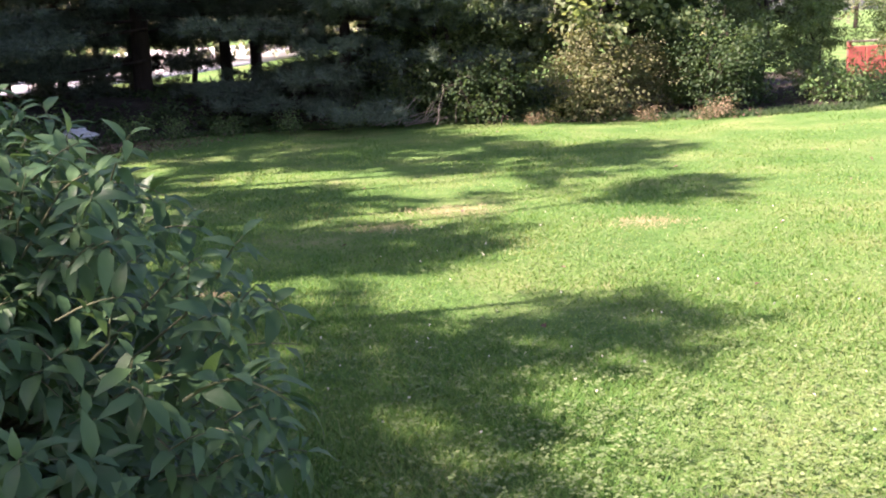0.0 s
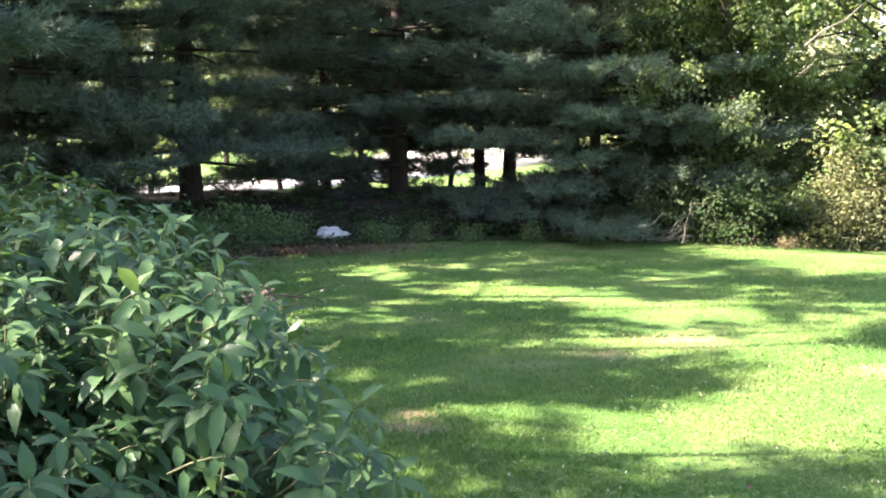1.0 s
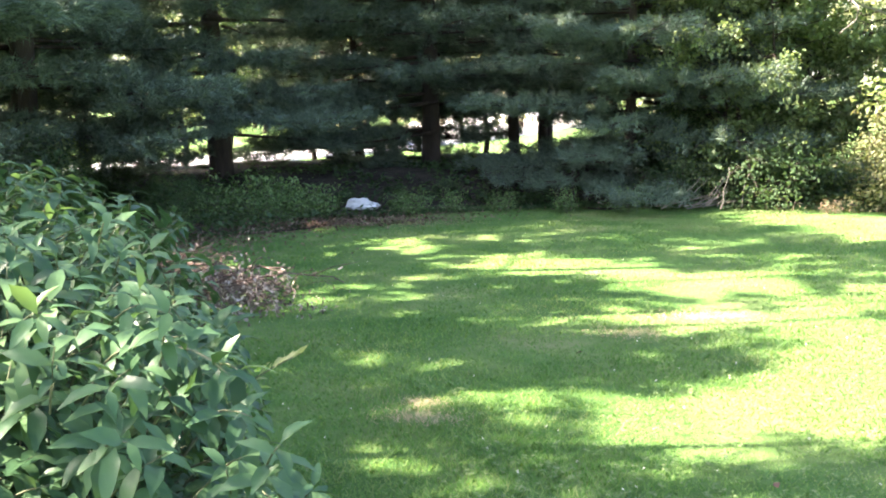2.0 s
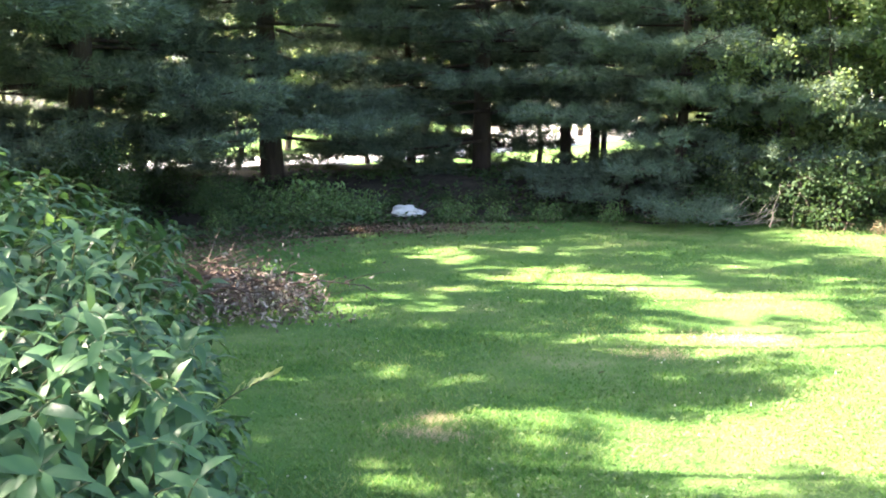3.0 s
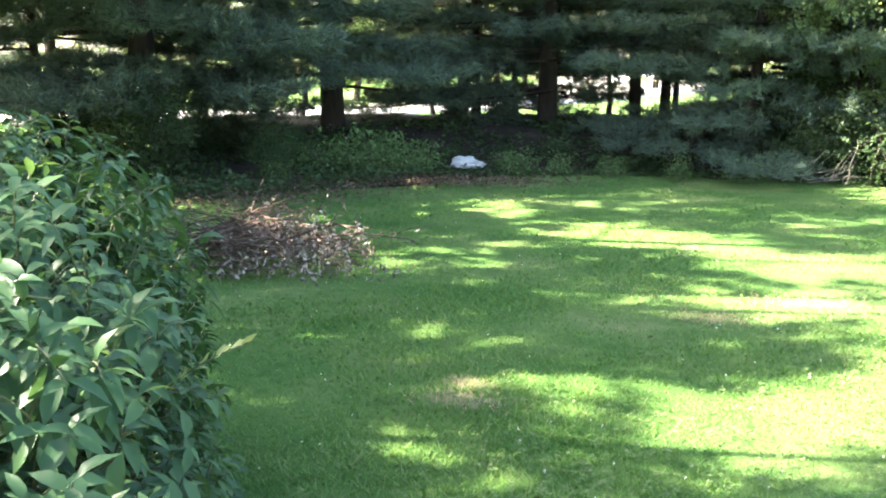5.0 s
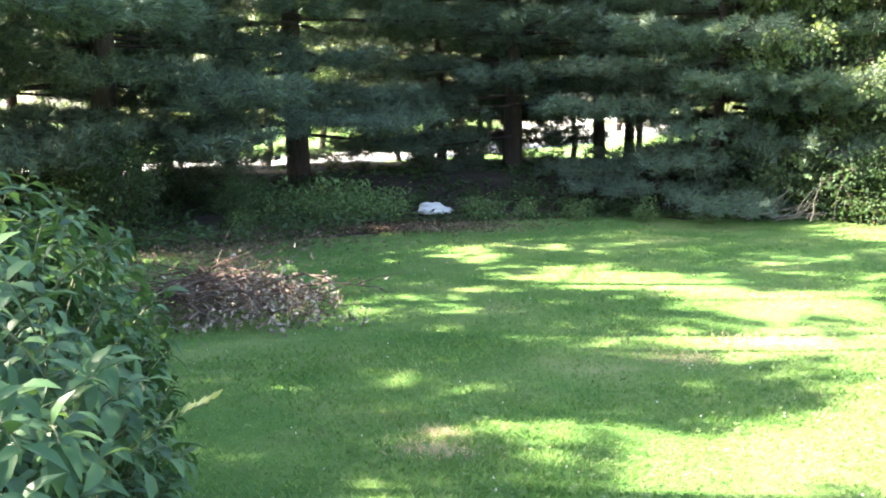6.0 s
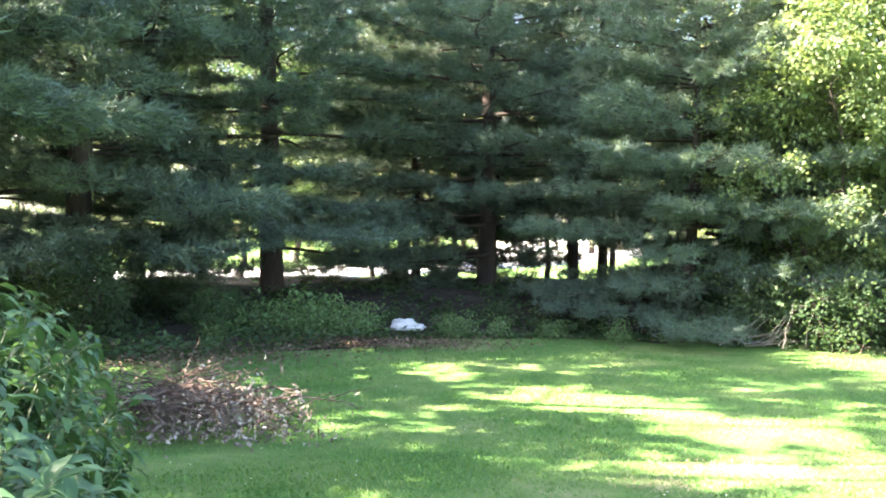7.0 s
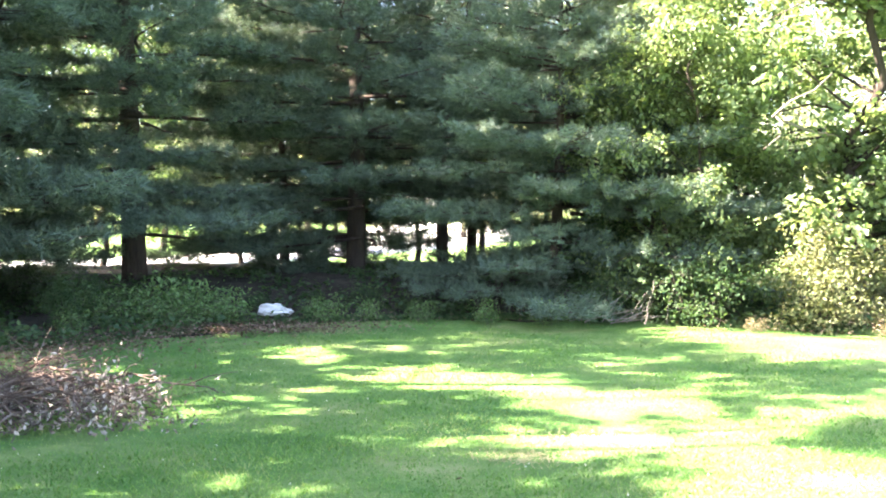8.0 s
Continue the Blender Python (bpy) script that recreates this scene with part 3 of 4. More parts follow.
for x, y, sz, tn in ((-10.5, 14.2, 0.6, 80), (-11.6, 14.6, 0.72, 210), (-12.6, 16.4, 0.7, 15)):
    broadleaf("dark_shrub", (x, y, 0.0), SHRUB_A, GREEN_LEAF, "dark green shrub under the pines", "shrub", tn, sz, parts=SHRUB_PARTS)
# The lighter maple leaf stands in for sun on this shaded sapling.
broadleaf("leafy_shrub", (-9.5, 14.7, 0), SHRUB_A, MAPLE_LEAF, "leafy sapling beside the brush pile, sunlight put into its leaf colour", "shrub", 330, 0.85, parts=SHRUB_PARTS)
broadleaf("dark_shrub", (-6.95, 16.9, 0.05), SHRUB_A, GREEN_LEAF, "dark green shrub under the pines", "shrub", 10, 0.34, parts=SHRUB_PARTS)
broadleaf("dark_shrub", (-1.0, 19.3, 0.1), SHRUB_A, GREEN_LEAF, "dark green shrub beneath hanging pine boughs", "shrub", 110, 0.85, parts=SHRUB_PARTS)
broadleaf("maple_tree", (-20.4, 40.2, 0), WOOD_B, MAPLE_LEAF, "sunlit leafy tree beyond the road", "tree", 140, 1.1)
for k in range(13):
    x = -13.2 + k * 0.85
    y = 20.4 + 0.33 * (x + 13) + 0.35 * math.sin(k * 2.1)
    broadleaf("low_shrub", (x, y, float(bank(x, y))), SHRUB_B, GREEN_LEAF, "low dark undergrowth shrub beneath the pines", "shrub",
              k * 77, 0.24 + 0.06 * math.sin(k * 1.7), group="undergrowth beneath the pines", parts=SHRUB_PARTS)
for k in range(9):
    x = -9.0 + k * 0.75
    y = 17.4 + 0.16 * (x + 9) + 0.3 * math.sin(k * 1.3)
    broadleaf("low_shrub", (x, y, float(bank(x, y))), SHRUB_B, GREEN_LEAF, "low dark undergrowth shrub beneath the pines", "shrub",
              k * 51 + 20, 0.27 + 0.07 * math.sin(k * 2.3), group="undergrowth beneath the pines", parts=SHRUB_PARTS)
for x, y, sz, tn in ((-6.4, 15.9, 1.5, 10), (-6.0, 16.2, 1.2, 80), (-5.6, 16.1, 1.2, 150), (-5.9, 15.8, 0.9, 200), (-6.9, 15.7, 1.6, 33), (-6.6, 16.3, 1.4, 130), (-4.5, 16.7, 0.9, 260),
                     (-6.2, 15.6, 1.0, 75), (-5.75, 15.75, 0.7, 15), (-6.55, 15.55, 1.1, 190), (-7.2, 15.3, 1.2, 250), (-4.0, 17.0, 0.8, 320), (-4.8, 17.1, 0.7, 120), (-3.2, 17.2, 0.7, 50), (-2.2, 17.3, 0.8, 95), (-1.4, 17.5, 0.9, 215), (-7.1, 14.2, 0.8, 300)):
    broadleaf("weed", (x, y, 0.02), WEED, WEED_LEAF, "small leafy green weed in the litter", "weed", tn, sz, STEM, "weeds at the lawn edge", SHRUB_PARTS)
for x, y, sz, tn in ((6.5, 18.9, 1.5, 20), (7.0, 19.5, 1.7, 110), (7.4, 20.0, 1.4, 230), (6.2, 19.4, 1.6, 300), (7.9, 20.7, 1.5, 60), (6.9, 18.9, 1.2, 170)):
    broadleaf("tall_weed", (x, y, 0.0), WEED, WEED_LEAF, "bright green sunlit weed by the woods", "weed", tn, sz, STEM, "weeds by the woods", SHRUB_PARTS)
for x, y, sz, tn in ((3.15, 17.0, 0.6, 10), (4.35, 17.2, 0.75, 100), (4.0, 17.0, 0.55, 210), (1.5, 17.1, 0.5, 40)):
    broadleaf("dry_weed", (x, y, 0.0), WEED, RUST_LEAF, "dried rust-brown weed at the lawn edge", "weed", tn, sz, DRY_WOOD, "dry weeds at the lawn edge", SHRUB_PARTS)


def bare_limbs():
    """Two thin grey limbs that show in a gap of the maple's crown."""
    for pts, r in (([(2.9, 20.0, 2.75), (2.2, 18.6, 2.8), (1.67, 17.5, 2.92), (1.9, 17.4, 3.12), (2.2, 17.45, 3.26), (2.42, 17.5, 3.48)], 0.022),
                   ([(1.7, 17.52, 2.93), (1.8, 17.4, 2.82), (1.77, 17.4, 2.65), (1.55, 17.4, 2.47)], 0.015)):
        t = Tubes(6)
        t.add(pts, r, r * 0.4)
        ob = piece("limb", t.mesh("limb"), GREY_BARK, maple, "bare grey limb")
        ob.matrix_parent_inverse = maple.matrix_world.inverted()


bpy.context.view_layer.update()
bare_limbs()


def far_woods():
    """The wooded skyline past the road: many leaf clumps on short stems, in one piece."""
    rng = np.random.default_rng(40)
    wood, vs, fs, n = Tubes(5), [], [], 0
    for _ in range(40):
        x, y = rng.uniform(-66, 34), rng.uniform(58, 90)
        h = rng.uniform(12, 19)
        wood.add([(x, y, -0.2), (x + 0.2, y, h * 0.5), (x, y, h * 0.8)], 0.2, 0.05)
        c = np.array([x, y, h * 0.6]) + rng.normal(size=(44, 3)) * np.array([2.2, 2.2, h * 0.2])
        c[:14, 2] = rng.uniform(0.8, h * 0.4, 14)
        c[:14, 0] += rng.normal(0, 2.0, 14)
        p = np.repeat(c, 26, 0) + rng.normal(size=(44 * 26, 3)) * 0.6
        p[:, 2] = np.maximum(p[:, 2], 0.6)
        v, f = leaves(rng, p, rng.normal(size=p.shape), 0.5, 0.4, 0.25, 0.5)
        vs.append(v), fs.append(f + n)
        n += len(v)
    me = fast_mesh("far_woods", np.concatenate(vs), np.concatenate(fs))
    tagged(piece("far_woods", me, HAZE_LEAF), "sunlit broadleaf woods beyond the road, haze in the leaf colour", "woods", kind="stuff")
    tagged(piece("far_trunks", wood.mesh("far_trunks"), BARK), "dark trunks of the woods beyond the road", "woods", kind="stuff")


far_woods()


# ---- lawn ----
BARE = ((-0.9, 6.57, 0.17), (-0.98, 6.85, 0.12), (0.42, 9.6, 0.3), (-0.1, 8.9, 0.22), (-4.2, 15.6, 0.6), (1.9, 8.8, 0.25))


def scatter(rng, count, near, far, right, left):
    """Places on the lawn, thinning with distance from its near corner."""
    d = near * (far / near) ** rng.uniform(0, 1, count) * rng.normal(1, 0.04, count)
    a = np.radians(rng.uniform(-right, left, count) + rng.normal(0, 14, count) * rng.choice([0.3, 1.6], count))
    p = np.stack([0.95 - d * np.sin(a), 0.9 + d * np.cos(a)], 1)
    keep = p[:, 1] < lawn_edge(p[:, 0]) + rng.normal(size=count) * 0.35 + 0.2
    for x, y, r in BARE:
        keep &= (np.hypot((p[:, 0] - x) / 1.5, p[:, 1] - y) > r * rng.uniform(0.3, 1.0, count))
    return p[keep], d[keep]


def make_grass():
    rng = np.random.default_rng(50)
    p, d = scatter(rng, 430000, 1.7, 24, 32, 52)
    n = len(p)
    z = 0.015 * np.sin(p[:, 0] * 1.3 + p[:, 1] * 0.4) + 0.012 * np.sin(p[:, 1] * 1.7 - p[:, 0] * 0.6)
    patch = 0.75 + 0.35 * np.sin(p[:, 0] * 2.3 + np.sin(p[:, 1] * 1.9)) * np.sin(p[:, 1] * 1.6 + 0.7)
    h = rng.uniform(0.02, 0.05, n) * patch * np.clip(1.15 - 0.035 * d, 0.5, 1) * (1 + 0.6 * (rng.random(n) > 0.97))
    a = rng.uniform(0, 6.283, n)
    lean = rng.uniform(0.6, 2.2, n) * h
    w = 0.0035 * (np.maximum(d, 3) / 3.5) ** 0.65
    side = np.stack([np.cos(a + 1.57), np.sin(a + 1.57), 0 * a], 1) * w[:, None]
    base = np.stack([p[:, 0], p[:, 1], z - 0.004], 1)
    tip = base + np.stack([np.cos(a) * lean, np.sin(a) * lean, h], 1)
    v = np.stack([base - side, base + side, tip], 1).reshape(-1, 3)
    tagged(piece("lawn_grass", fast_mesh("lawn_grass", v, np.arange(len(v)).reshape(-1, 3)), GRASS), "short mown green grass with yellow patches", "grass", kind="stuff")


def make_dry_grass():
    """Worn spots where the grass has dried to straw."""
    rng = np.random.default_rng(54)
    vs = []
    for x, y, r in BARE:
        n = int(2600 * r)
        q = rng.normal(size=(n, 2)) * np.array([0.75, 0.5]) * r
        base = np.stack([x + q[:, 0], y + q[:, 1], np.full(n, 0.012)], 1)
        a = rng.uniform(0, 6.283, n)
        ln = rng.uniform(0.03, 0.06, n)
        side = np.stack([-np.sin(a), np.cos(a), 0 * a], 1) * 0.0022
        tip = base + np.stack([np.cos(a) * ln, np.sin(a) * ln, rng.uniform(0.004, 0.03, n)], 1)
        vs.append(np.stack([base - side, base + side, tip], 1).reshape(-1, 3))
    v = np.concatenate(vs)
    tagged(piece("dry_grass", fast_mesh("dry_grass", v, np.arange(len(v)).reshape(-1, 3)), STRAW), "worn patches of dry straw-coloured grass", "grass", kind="stuff")


def make_clover():
    rng = np.random.default_rng(51)
    p, d = scatter(rng, 20000, 2.0, 15, 32, 40)
    keep = rng.random(len(p)) < np.clip(0.25 + 0.5 * (p[:, 0] + 0.3) + 0.3 * np.sin(p[:, 0] * 2 + p[:, 1] * 1.4), 0.06, 1)
    p = p[keep]
    n = len(p)
    turn = rng.uniform(0, 6.28, n)
    vs, fs = [], []
    for k in range(3):
        a = turn + k * 2.094
        way = np.stack([np.cos(a), np.sin(a), rng.uniform(-0.2, 0.3, n)], 1)
        c = np.stack([p[:, 0], p[:, 1], rng.uniform(0.03, 0.055, n)], 1)
        v, f = leaves(rng, c, way, 0.018, 0.016, 0.2, 0.8)
        vs.append(v), fs.append(f + 4 * n * k)
    tagged(piece("clover", fast_mesh("clover", np.concatenate(vs), np.concatenate(fs)), CLOVER), "low green clover leaves spread through the lawn", "clover", kind="stuff")


def make_clover_flowers():
    """White clover heads, and the odd pale fleck, in the grass."""
    rng = np.random.default_rng(55)
    p, d = scatter(rng, 200, 3.5, 14, 30, 36)
    c = np.repeat(np.stack([p[:, 0], p[:, 1], rng.uniform(0.035, 0.055, len(p))], 1), 7, 0)
    v, f = leaves(rng, c, rng.normal(size=c.shape) + np.array([0, 0, 0.6]), 0.009, 0.006, 0.3, 0.3)
    tagged(piece("clover_flowers", fast_mesh("clover_flowers", v, f), PETAL), "tiny white clover heads in the lawn", "flowers", kind="stuff")


def make_edge_grass():
    """Longer, unmown grass and ivy along the edge of the lawn."""
    rng = np.random.default_rng(52)
    x = rng.uniform(-8.5, 7.5, 17000)
    y = lawn_edge(x) + np.abs(rng.normal(size=len(x))) * 0.6 + 0.15
    c = np.stack([x, y, np.full(len(x), 0.02)], 1)
    way = rng.normal(size=c.shape) * 0.5 + np.array([0, 0, 0.8])
    v, f = leaves(rng, c, way, 0.07, 0.02, 0.2, 0.3)
    x = rng.uniform(-13, 3, 20000)
    y = lawn_edge(x) + rng.uniform(0.1, 1, len(x)) ** 1.4 * 9
    m = np.sin(x * 1.9 + np.sin(y * 1.3)) * np.sin(y * 1.7 + x * 0.6) > -0.25
    m &= np.hypot(x + 5.35, y - 16.75) > 0.5
    x, y = x[m], y[m]
    c = np.stack([x, y, 0.07 + bank(x, y) + rng.uniform(0, 0.12, len(x))], 1)
    v2, f2 = leaves(rng, c, rng.normal(size=c.shape) * np.array([1, 1, 0.4]), 0.1, 0.07, 0.2, 0.7)
    v, f = np.concatenate([v, v2]), np.concatenate([f, f2 + len(v)])
    tagged(piece("edge_grass", fast_mesh("edge_grass", v, f), GREEN_LEAF), "longer green grass and ivy at the wood edge", "grass", kind="stuff")


def make_litter():
    rng = np.random.default_rng(53)
    n = 6600
    h = n * 2 // 3
    x = np.concatenate([rng.normal(-5.9, 0.7, h // 2), rng.normal(-5.2, 0.9, h - h // 2), rng.uniform(-9, 5, n - h)])
    y = np.concatenate([12.6 + rng.normal(0, 1.1, h // 2), 15.3 + 0.35 * (x[h // 2:h] + 5.2) + rng.normal(0, 0.4, h - h // 2), lawn_edge(x[h:]) + rng.uniform(-0.2, 3.4, n - h)])
    x[:h // 2] -= 0.55 * (15.0 - y[:h // 2]) * 0.3
    c = np.stack([x, y, rng.uniform(0.03, 0.09, n)], 1)
    way = rng.normal(size=(n, 3)) * np.array([1, 1, 0.25])
    # a few leaves blown out over the lawn
    k = 24
    c[:k] = np.stack([rng.uniform(-3, 6, k), rng.uniform(5, 16, k), rng.uniform(0.035, 0.06, k)], 1)
    c[0] = (5.4, 15.0, 0.06)
    v, f = leaves(rng, c, way, 0.058, 0.034, 0.4, 0.85)
    tagged(piece("leaf_litter", fast_mesh("leaf_litter", v, f), LITTER_LEAF), "fallen dry brown leaves on the ground", "leaf litter", kind="stuff")


make_grass()
make_dry_grass()
make_clover()
make_clover_flowers()
make_edge_grass()
make_litter()


# ---- the near bush ----
def leaf_template(bow, fold, steps=4):
    """One pointed oval leaf along +x, folded at the midrib and bowed down, with a short stalk."""
    s = np.linspace(0, 1, steps + 1)
    k = steps - 1
    wide = 0.59 * s ** 0.75 * (1 - s) ** 0.85
    mid = np.stack([s, 0 * s, 0.06 * np.sin(s * 3.14) - bow * s ** 2], 1)
    inner = wide[1:steps]
    lft = mid[1:steps] + np.stack([0 * inner, inner, fold * inner], 1)
    rgt = mid[1:steps] + np.stack([0 * inner, -inner, fold * inner], 1)
    v = np.concatenate([mid, lft, rgt, [[-0.16, 0.012, 0.0], [-0.16, -0.012, 0.0]]])
    a, b, c = steps + 1, steps + 1 + k, steps + 1 + 2 * k
    f = [(0, 1, a), (0, b, 1), (steps - 1, steps, a + k - 1), (steps - 1, b + k - 1, steps), (0, c, c + 1), (c, 0, 1)]
    for i in range(1, steps - 1):
        f += [(i, i + 1, a + i), (i, a + i, a + i - 1), (i, b + i - 1, b + i), (i, b + i, i + 1)]
    return v, np.array(f)


LOBES = ((-0.99, 3.05, 0.75, 0.75, 1.2, 0.73), (-1.25, 3.76, 0.78, 1.88, 1.42, 0.67), (-2.1, 2.9, 1.0, 1.1, 1.12, 0.4), (-1.95, 4.6, 0.7, 0.8, 1.45, 0.4))


def lobe_depth(p, lobe):
    """How deep p lies in one rounded mound of the bush: 1 on its surface, 0 at its heart."""
    cx, cy, wide, long, top, turn = lobe
    dx, dy = p[0] - cx, p[1] - cy
    u, w = dx * math.cos(turn) + dy * math.sin(turn), dy * math.cos(turn) - dx * math.sin(turn)
    return (abs(u / wide) ** 2.9 + abs(w / long) ** 2.9 + max(0.0, p[2] / top) ** 2.9) ** (1 / 2.9)


def make_bush():
    """Mounds of leafy twigs grown into one another."""
    rng = np.random.default_rng(60)
    home = np.array([-1.54, 2.86, 0.0])
    bush = thing("bush", tuple(home), "dense green bush with pointed drooping leaves", "bush")
    stems = Tubes(5)
    P, D, N, S = [], [], [], []
    for which, count in ((0, 1000), (1, 1750), (2, 900), (3, 800)):
        lobe = LOBES[which]
        cx, cy, wide, long, top, turned = lobe
        across, along = np.array([math.cos(turned), math.sin(turned)]), np.array([-math.sin(turned), math.cos(turned)])
        for _ in range(count):
            a, e = rng.uniform(0, 6.283), rng.uniform(-0.05, 1.0)
            el = math.asin(max(0.0, e))
            d = np.array([math.cos(a) * math.cos(el), math.sin(a) * math.cos(el), math.sin(el)])
            r = (abs(d[0]) ** 2.9 + abs(d[1]) ** 2.9 + abs(d[2]) ** 2.9) ** (-1 / 2.9)
            lump = 1 + 0.06 * math.sin(5 * a + 2 + which) * math.cos(4 * el) + 0.05 * math.sin(9 * a + 6 * el)
            r *= lump * rng.choice([rng.uniform(0.95, 1.06), rng.uniform(0.66, 0.95)], p=[0.7, 0.3])
            flat = across * d[0] * wide * r + along * d[1] * long * r
            tip = np.array([cx + flat[0], cy + flat[1], 0.08 + d[2] * (top - 0.08) * r])
            if e < 0.02:
                tip[2] = rng.uniform(0.08, 0.35)
            if any(lobe_depth(tip, other) < 0.72 for other in LOBES if other is not lobe):
                continue
            d = unit(np.array([flat[0], flat[1], d[2] * 1.2]))
            axis = unit(np.array([d[0], d[1], 0.75 * d[2] + 0.45 + rng.normal() * 0.25]) + rng.normal(size=3) * 0.3)
            ln = rng.uniform(0.14, 0.28) * (1.35 if rng.random() < 0.08 else 1.0)
            q = np.linspace(0, 1, 4)[:, None]
            tip = tip - home
            line = tip - axis * ln * (1 - q) + np.array([0, 0, -0.25 * ln]) * q ** 2
            foot = np.array([cx, cy, 0.0]) - home
            root = foot + (tip - foot) * np.array([0.35, 0.35, 0.4])
            if rng.random() < 0.2:
                stems.add([root, (root + line[0]) / 2 + rng.normal(size=3) * 0.04, line[0]], 0.007, 0.003, 4)
            stems.add(line, 0.0032, 0.0015, 3)
            k = rng.integers(7, 12)
            turn = rng.uniform(0, 6.28)
            for j in range(k):
                u = 0.15 + 0.85 * j / (k - 1)
                w = turn + j * 2.4
                s1 = unit(np.cross(axis, [0.3, 0.2, 1.0]))
                s2 = np.cross(axis, s1)
                P.append(line[0] * (1 - u) + line[3] * u)
                D.append(unit((s1 * math.cos(w) + s2 * math.sin(w)) * 0.9 + axis * (0.2 + 0.5 * u) + np.array([0, 0, -0.42])))
                N.append(unit(np.array([0, 0, 1.0]) + d * 0.5 + rng.normal(size=3) * 0.28))
                S.append(rng.uniform(0.054, 0.104) * (0.75 if u > 0.93 else 1.0))
    P, D, N, S = np.array(P), np.array(D), np.array(N), np.array(S)
    side = unit(np.cross(N, D))
    N = np.cross(D, side)
    front = (P[:, 0] > -0.2) & (P[:, 1] < 0.6) & (P[:, 2] > 0.75)
    own = np.nonzero(front)[0]
    own = own[rng.permutation(len(own))[:300]]
    shapes = [leaf_template(b, f, 3) for b, f in ((0.3, 0.3), (0.5, 0.22), (0.16, 0.4))]
    rest = np.setdiff1d(np.arange(len(P)), own)
    vs, fs, n = [], [], 0
    for kind in range(3):
        tv, tf = shapes[kind]
        ids = rest[kind::3]
        wid = rng.uniform(0.8, 1.15, (len(ids), 1, 1))
        v = P[ids][:, None] + S[ids][:, None, None] * (tv[None, :, 0:1] * D[ids][:, None] + wid * tv[None, :, 1:2] * side[ids][:, None] + tv[None, :, 2:3] * N[ids][:, None])
        f = tf[None] + (np.arange(len(ids)) * len(tv))[:, None, None] + n
        vs.append(v.reshape(-1, 3)), fs.append(f.reshape(-1, 3))
        n += len(ids) * len(tv)
    piece("foliage", fast_mesh("foliage", np.concatenate(vs), np.concatenate(fs), True), BUSH_LEAF, bush, kind="stuff")
    piece("stem", stems.mesh("stem"), STEM, bush)
    single = [fast_mesh("leaf", *leaf_template(b, f, 8), True) for b, f in ((0.3, 0.3), (0.5, 0.22), (0.16, 0.4))]
    for j, i in enumerate(own):
        ob = piece("leaf", single[j % 3], BUSH_LEAF_SINGLE, bush)
        m = Matrix((D[i], side[i], N[i])).transposed().to_4x4()
        ob.matrix_local = Matrix.Translation(P[i]) @ m @ Matrix.Scale(S[i], 4)
    # one long sunlit shoot leaning out over the lawn
    shoot = Tubes(5)
    a, b = np.array([0.89, 0.9, 0.7]), np.array([1.19, 1.11, 0.99])
    q = np.linspace(0, 1, 7)[:, None]
    line = a * (1 - q) + b * q + np.array([0, 0, 0.05]) * np.sin(q * 3.14)
    shoot.add(line, 0.006, 0.002)
    arm = piece("shoot", shoot.mesh("shoot"), STEM, bush, "pale sunlit shoot")
    tv, tf = shapes[0]
    for j in range(34):
        u = 0.2 + 0.8 * j / 33
        p = a * (1 - u) + b * u + np.array([0, 0, 0.05]) * math.sin(u * 3.14)
        d = unit(unit(b - a) * 1.1 + np.array([0, 0, 0.35]) + rng.normal(size=3) * 0.3)
        sd = unit(np.cross(rng.normal(size=3), d))
        k0 = 0.026 + 0.016 * rng.random()
        ob = piece("leaf", single[0], BUSH_LEAF_SINGLE, arm)
        ob.material_slots[0].link = "OBJECT"
        ob.material_slots[0].material = SPRIG_LEAF
        m = Matrix((d, sd, np.cross(d, sd))).transposed().to_4x4()
        ob.matrix_local = Matrix.Translation(p) @ m @ Matrix.Diagonal((k0, k0 * 0.7, k0 * 0.7, 1))

    # a short leafy twig standing out on the lawn side
    a, b = np.array([0.12, 2.4, 0.9]) - home, np.array([0.33, 2.3, 0.93]) - home
    twig = Tubes(5)
    twig.add(a * (1 - q) + b * q + np.array([0, 0, 0.04]) * np.sin(q * 3.14), 0.004, 0.0015)
    arm = piece("shoot", twig.mesh("shoot"), STEM, bush, "short leafy twig")
    for j in range(11):
        u = 0.1 + 0.9 * j / 10
        p = a * (1 - u) + b * u + np.array([0, 0, 0.04]) * math.sin(u * 3.14)
        d = unit(unit(b - a) * 0.7 + np.array([0, 0, 0.25]) + rng.normal(size=3) * 0.5)
        sd = unit(np.cross(np.array([0, 0, 1.0]) + rng.normal(size=3) * 0.3, d))
        ob = piece("leaf", single[j % 3], BUSH_LEAF_SINGLE, arm)
        ob.matrix_local = Matrix.Translation(p) @ Matrix((d, sd, np.cross(d, sd))).transposed().to_4x4() @ Matrix.Scale(rng.uniform(0.06, 0.09), 4)


make_bush()


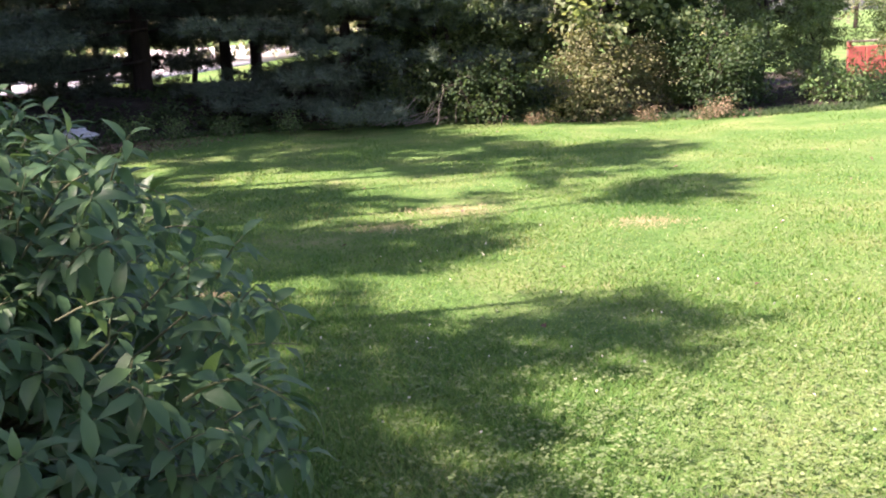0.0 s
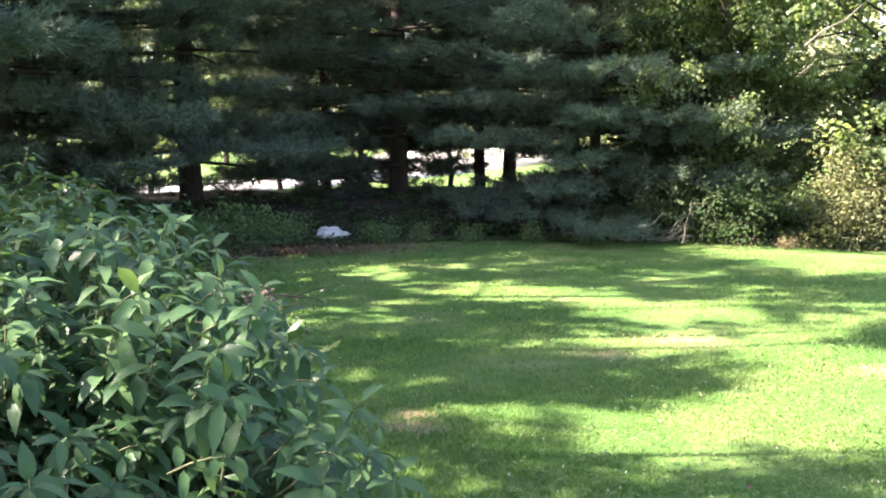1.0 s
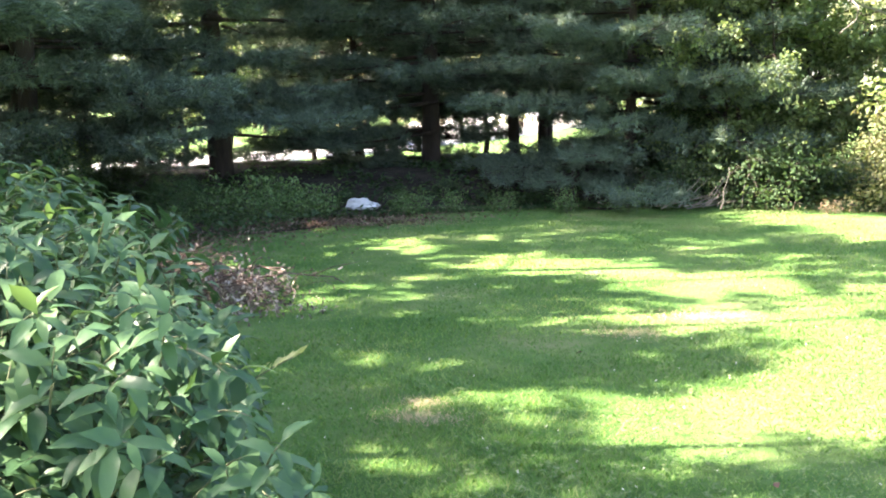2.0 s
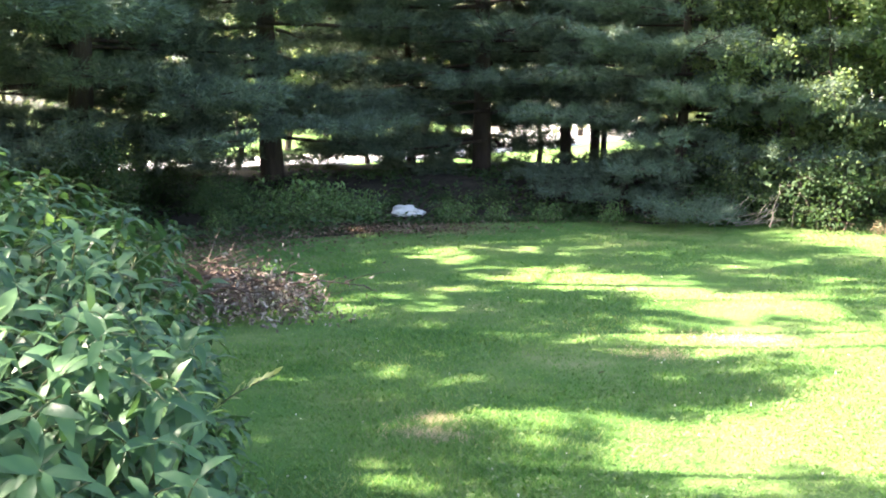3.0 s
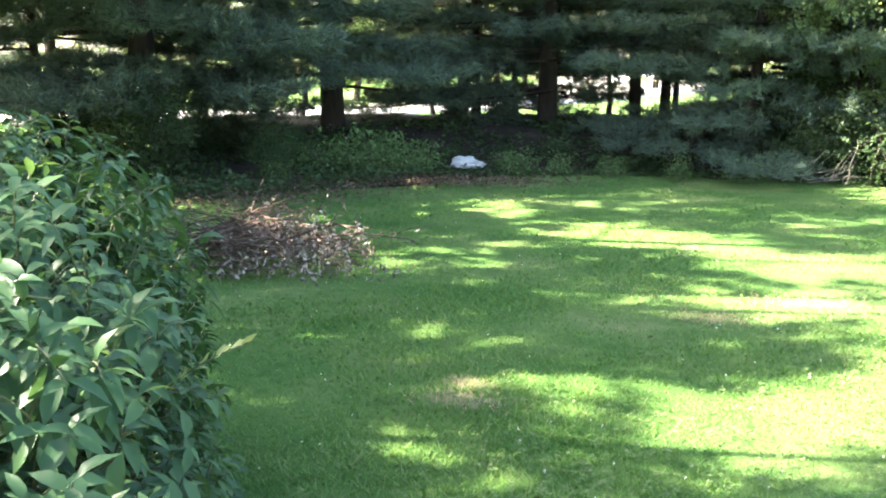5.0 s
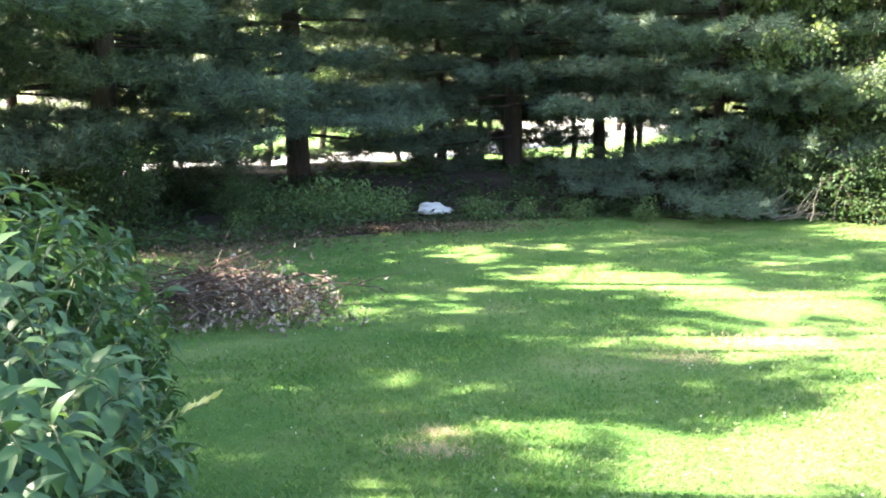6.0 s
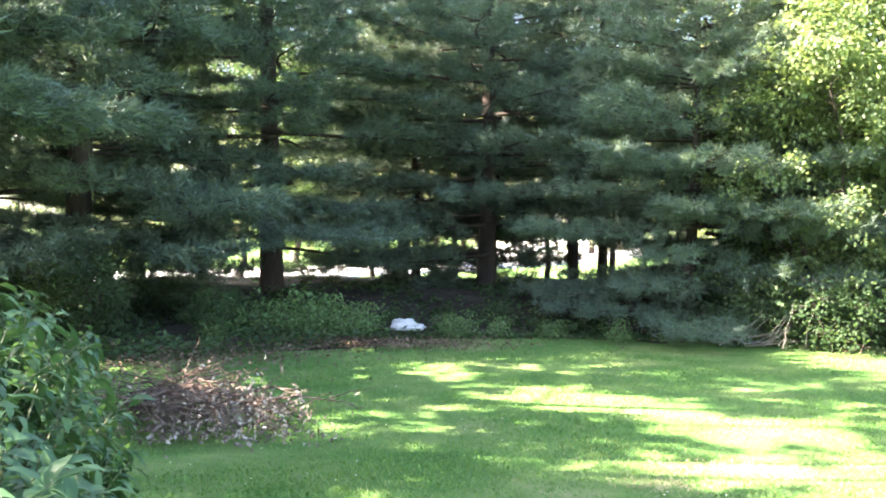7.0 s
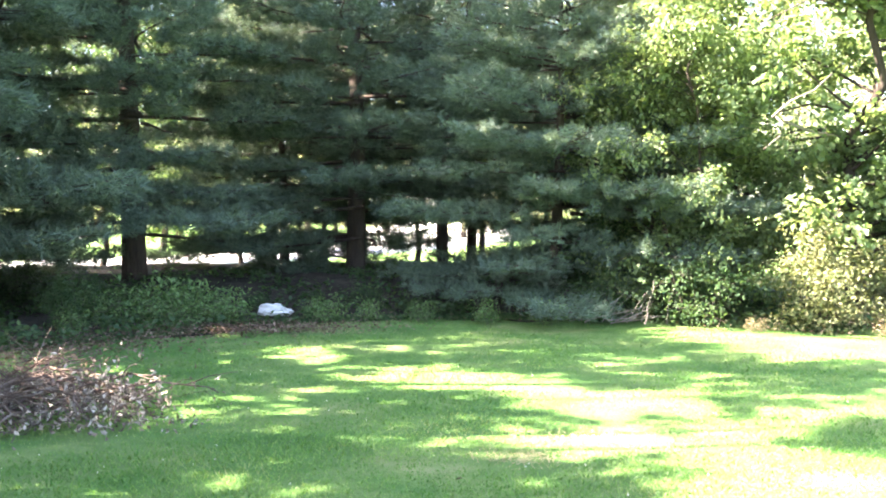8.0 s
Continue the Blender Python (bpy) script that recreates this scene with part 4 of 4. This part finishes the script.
# ---- the brush pile ----
def make_brush_pile():
    rng = np.random.default_rng(70)
    pile = thing("brush_pile", (-3.75, 9.3, 0), "pile of cut dry branches with withered grey leaves", "brush pile")
    P, D = [], []
    for k in range(130):
        big = k < 14
        a = rng.uniform(0, 6.28)
        L = rng.uniform(0.5, 1.25)
        c = np.array([rng.normal() * 0.42 - 0.3, rng.normal() * 0.3, 0])
        hgt = 0.38 * math.exp(-((c[0] + 0.3) / 0.7) ** 2 - (c[1] / 0.5) ** 2) * rng.uniform(0.15, 1.0)
        if big:
            L, hgt = rng.uniform(0.8, 1.4), max(hgt, 0.16) + 0.05
        d = np.array([math.cos(a), math.sin(a) * 0.8 + rng.normal() * 0.3, rng.normal() * 0.15])
        tilt = rng.normal() * 0.4
        q = np.linspace(-0.5, 0.5, 7)[:, None]
        line = c + d * L * q + rng.normal(size=(7, 3)) * 0.03
        line[:, 2] = hgt * (1 - (2 * q[:, 0]) ** 2 * 0.35) + tilt * q[:, 0] * (0.25 + hgt) + 0.05 + np.abs(rng.normal(size=7)) * 0.02
        line[:, 2] = np.maximum(line[:, 2], 0.025)
        t = Tubes(6)
        r = rng.choice([rng.uniform(0.003, 0.006), rng.uniform(0.006, 0.012)], p=[0.65, 0.35])
        r = rng.uniform(0.008, 0.014) if big else r
        t.add(line, r, r * 0.4)
        branch = piece("branch", t.mesh("branch"), DRY_WOOD, pile)
        for _ in range(rng.integers(3, 6)):
            j = rng.integers(1, 7)
            e = line[j] + unit(d * 0.7 + rng.normal(size=3) * np.array([0.8, 0.8, 0.4])) * rng.uniform(0.15, 0.42)
            e[2] = max(e[2], 0.03)
            tw = Tubes(4)
            tw.add([line[j], (line[j] + e) / 2 + rng.normal(size=3) * 0.02, e], r * 0.5, 0.002)
            piece("twig", tw.mesh("twig"), DRY_WOOD, branch)
            if e[0] > 0.05 or rng.random() < 0.1:
                m = rng.integers(2, 7)
                w = rng.uniform(0.3, 1.05, (m, 1))
                P.append(line[j] * (1 - w) + e * w + rng.normal(size=(m, 3)) * 0.04)
                D.append(unit(rng.normal(size=(m, 3)) + np.array([0, 0, -0.5])))
    # fallen and withered leaves gather on the near, right-hand side
    m = 400
    c = np.stack([rng.normal(0.3, 0.34, 48), rng.normal(-0.22, 0.24, 48), np.zeros(48)], 1)
    c = c[rng.integers(0, 48, m)] + rng.normal(size=(m, 3)) * np.array([0.06, 0.06, 0])
    c[:, 2] = 0.02 + rng.uniform(0, 1, m) * 0.36 * np.exp(-((c[:, 0] - 0.2) / 0.6) ** 2 - (c[:, 1] / 0.45) ** 2)
    P.append(c)
    D.append(unit(rng.normal(size=(m, 3))))
    P, D = np.concatenate(P), np.concatenate(D)
    P[:, 2] = np.maximum(P[:, 2], 0.02)
    v, f = leaves(rng, P, D, 0.06, 0.027, 0.9, 0.1)
    piece("withered_foliage", fast_mesh("withered_foliage", v, f), DRY_LEAF, pile, "curled grey-brown withered leaves", "stuff")


make_brush_pile()


# ---- small things at the wood edge ----
def make_bag():
    bm = bmesh.new()
    bmesh.ops.create_icosphere(bm, subdivisions=3, radius=1)
    for v in bm.verts:
        p = v.co.copy()
        k = noise.noise(p * 2.1 + Vector((3, 1, 7))) * 0.3 + noise.noise(p * 4.5) * 0.26
        p *= 1 + k
        slope = 1 - 0.55 * max(0.0, p.x + 0.2)
        v.co = Vector((p.x * 0.265, p.y * 0.16, max(p.z * 0.14 * slope, -0.05) + 0.04))
    me = bpy.data.meshes.new("plastic_bag")
    bm.to_mesh(me)
    bm.free()
    ob = tagged(piece("plastic_bag", me, BAG), "crumpled white plastic bag lying on the ground", "bag")
    ob.matrix_world = pose(-5.35, 16.85, 0.085, 0, 0, 12)


def make_twigs():
    rng = np.random.default_rng(71)
    t = thing("dry_twigs", (-0.15, 17.6, 0), "small heap of pale dry twigs at the lawn edge", "twigs")
    for k in range(16):
        a = rng.uniform(-0.3, 1.5)
        L = rng.uniform(0.4, 1.0)
        c = rng.normal(size=3) * np.array([0.3, 0.15, 0])
        q = np.linspace(-0.5, 0.5, 6)[:, None]
        line = c + np.array([math.cos(a), 0.3 * rng.normal(), 0]) * L * q + rng.normal(size=(6, 3)) * 0.02
        line[:, 2] = 0.03 + np.linspace(0, L * max(0.05, math.sin(a)) * 0.7, 6) + rng.random() * 0.05
        tb = Tubes(5)
        tb.add(line, rng.uniform(0.006, 0.014), 0.003)
        piece("twig", tb.mesh("twig"), GREY_BARK, t)


def box(bm, x0, y0, z0, x1, y1, z1):
    m = Matrix.Translation(((x0 + x1) / 2, (y0 + y1) / 2, (z0 + z1) / 2)) @ Matrix.Diagonal((x1 - x0, y1 - y0, z1 - z0, 1))
    bmesh.ops.create_cube(bm, size=1, matrix=m)


def make_red_wall():
    t = thing("red_wall", (8.75, 25.2, 0), "low red painted wall with a thin rail on top", "wall")
    def add(name, mat, *sizes):
        bm = bmesh.new()
        box(bm, *sizes)
        bmesh.ops.bevel(bm, geom=bm.edges[:], offset=0.012, segments=1, affect="EDGES")
        me = bpy.data.meshes.new(name)
        bm.to_mesh(me)
        bm.free()
        piece(name, me, mat, t)
    for k in range(9):
        add("board", RED, k * 0.4, 0, -0.05, k * 0.4 + 0.385, 0.06, 0.72)
    for k in range(3):
        add("post", RED, k * 1.75 + 0.02, 0.065, -0.05, k * 1.75 + 0.11, 0.155, 0.82)
    for z in (0.8,):
        add("rail", GREY_BARK, 0, 0.02, z, 3.6, 0.06, z + 0.05)


make_bag()
make_twigs()
make_red_wall()
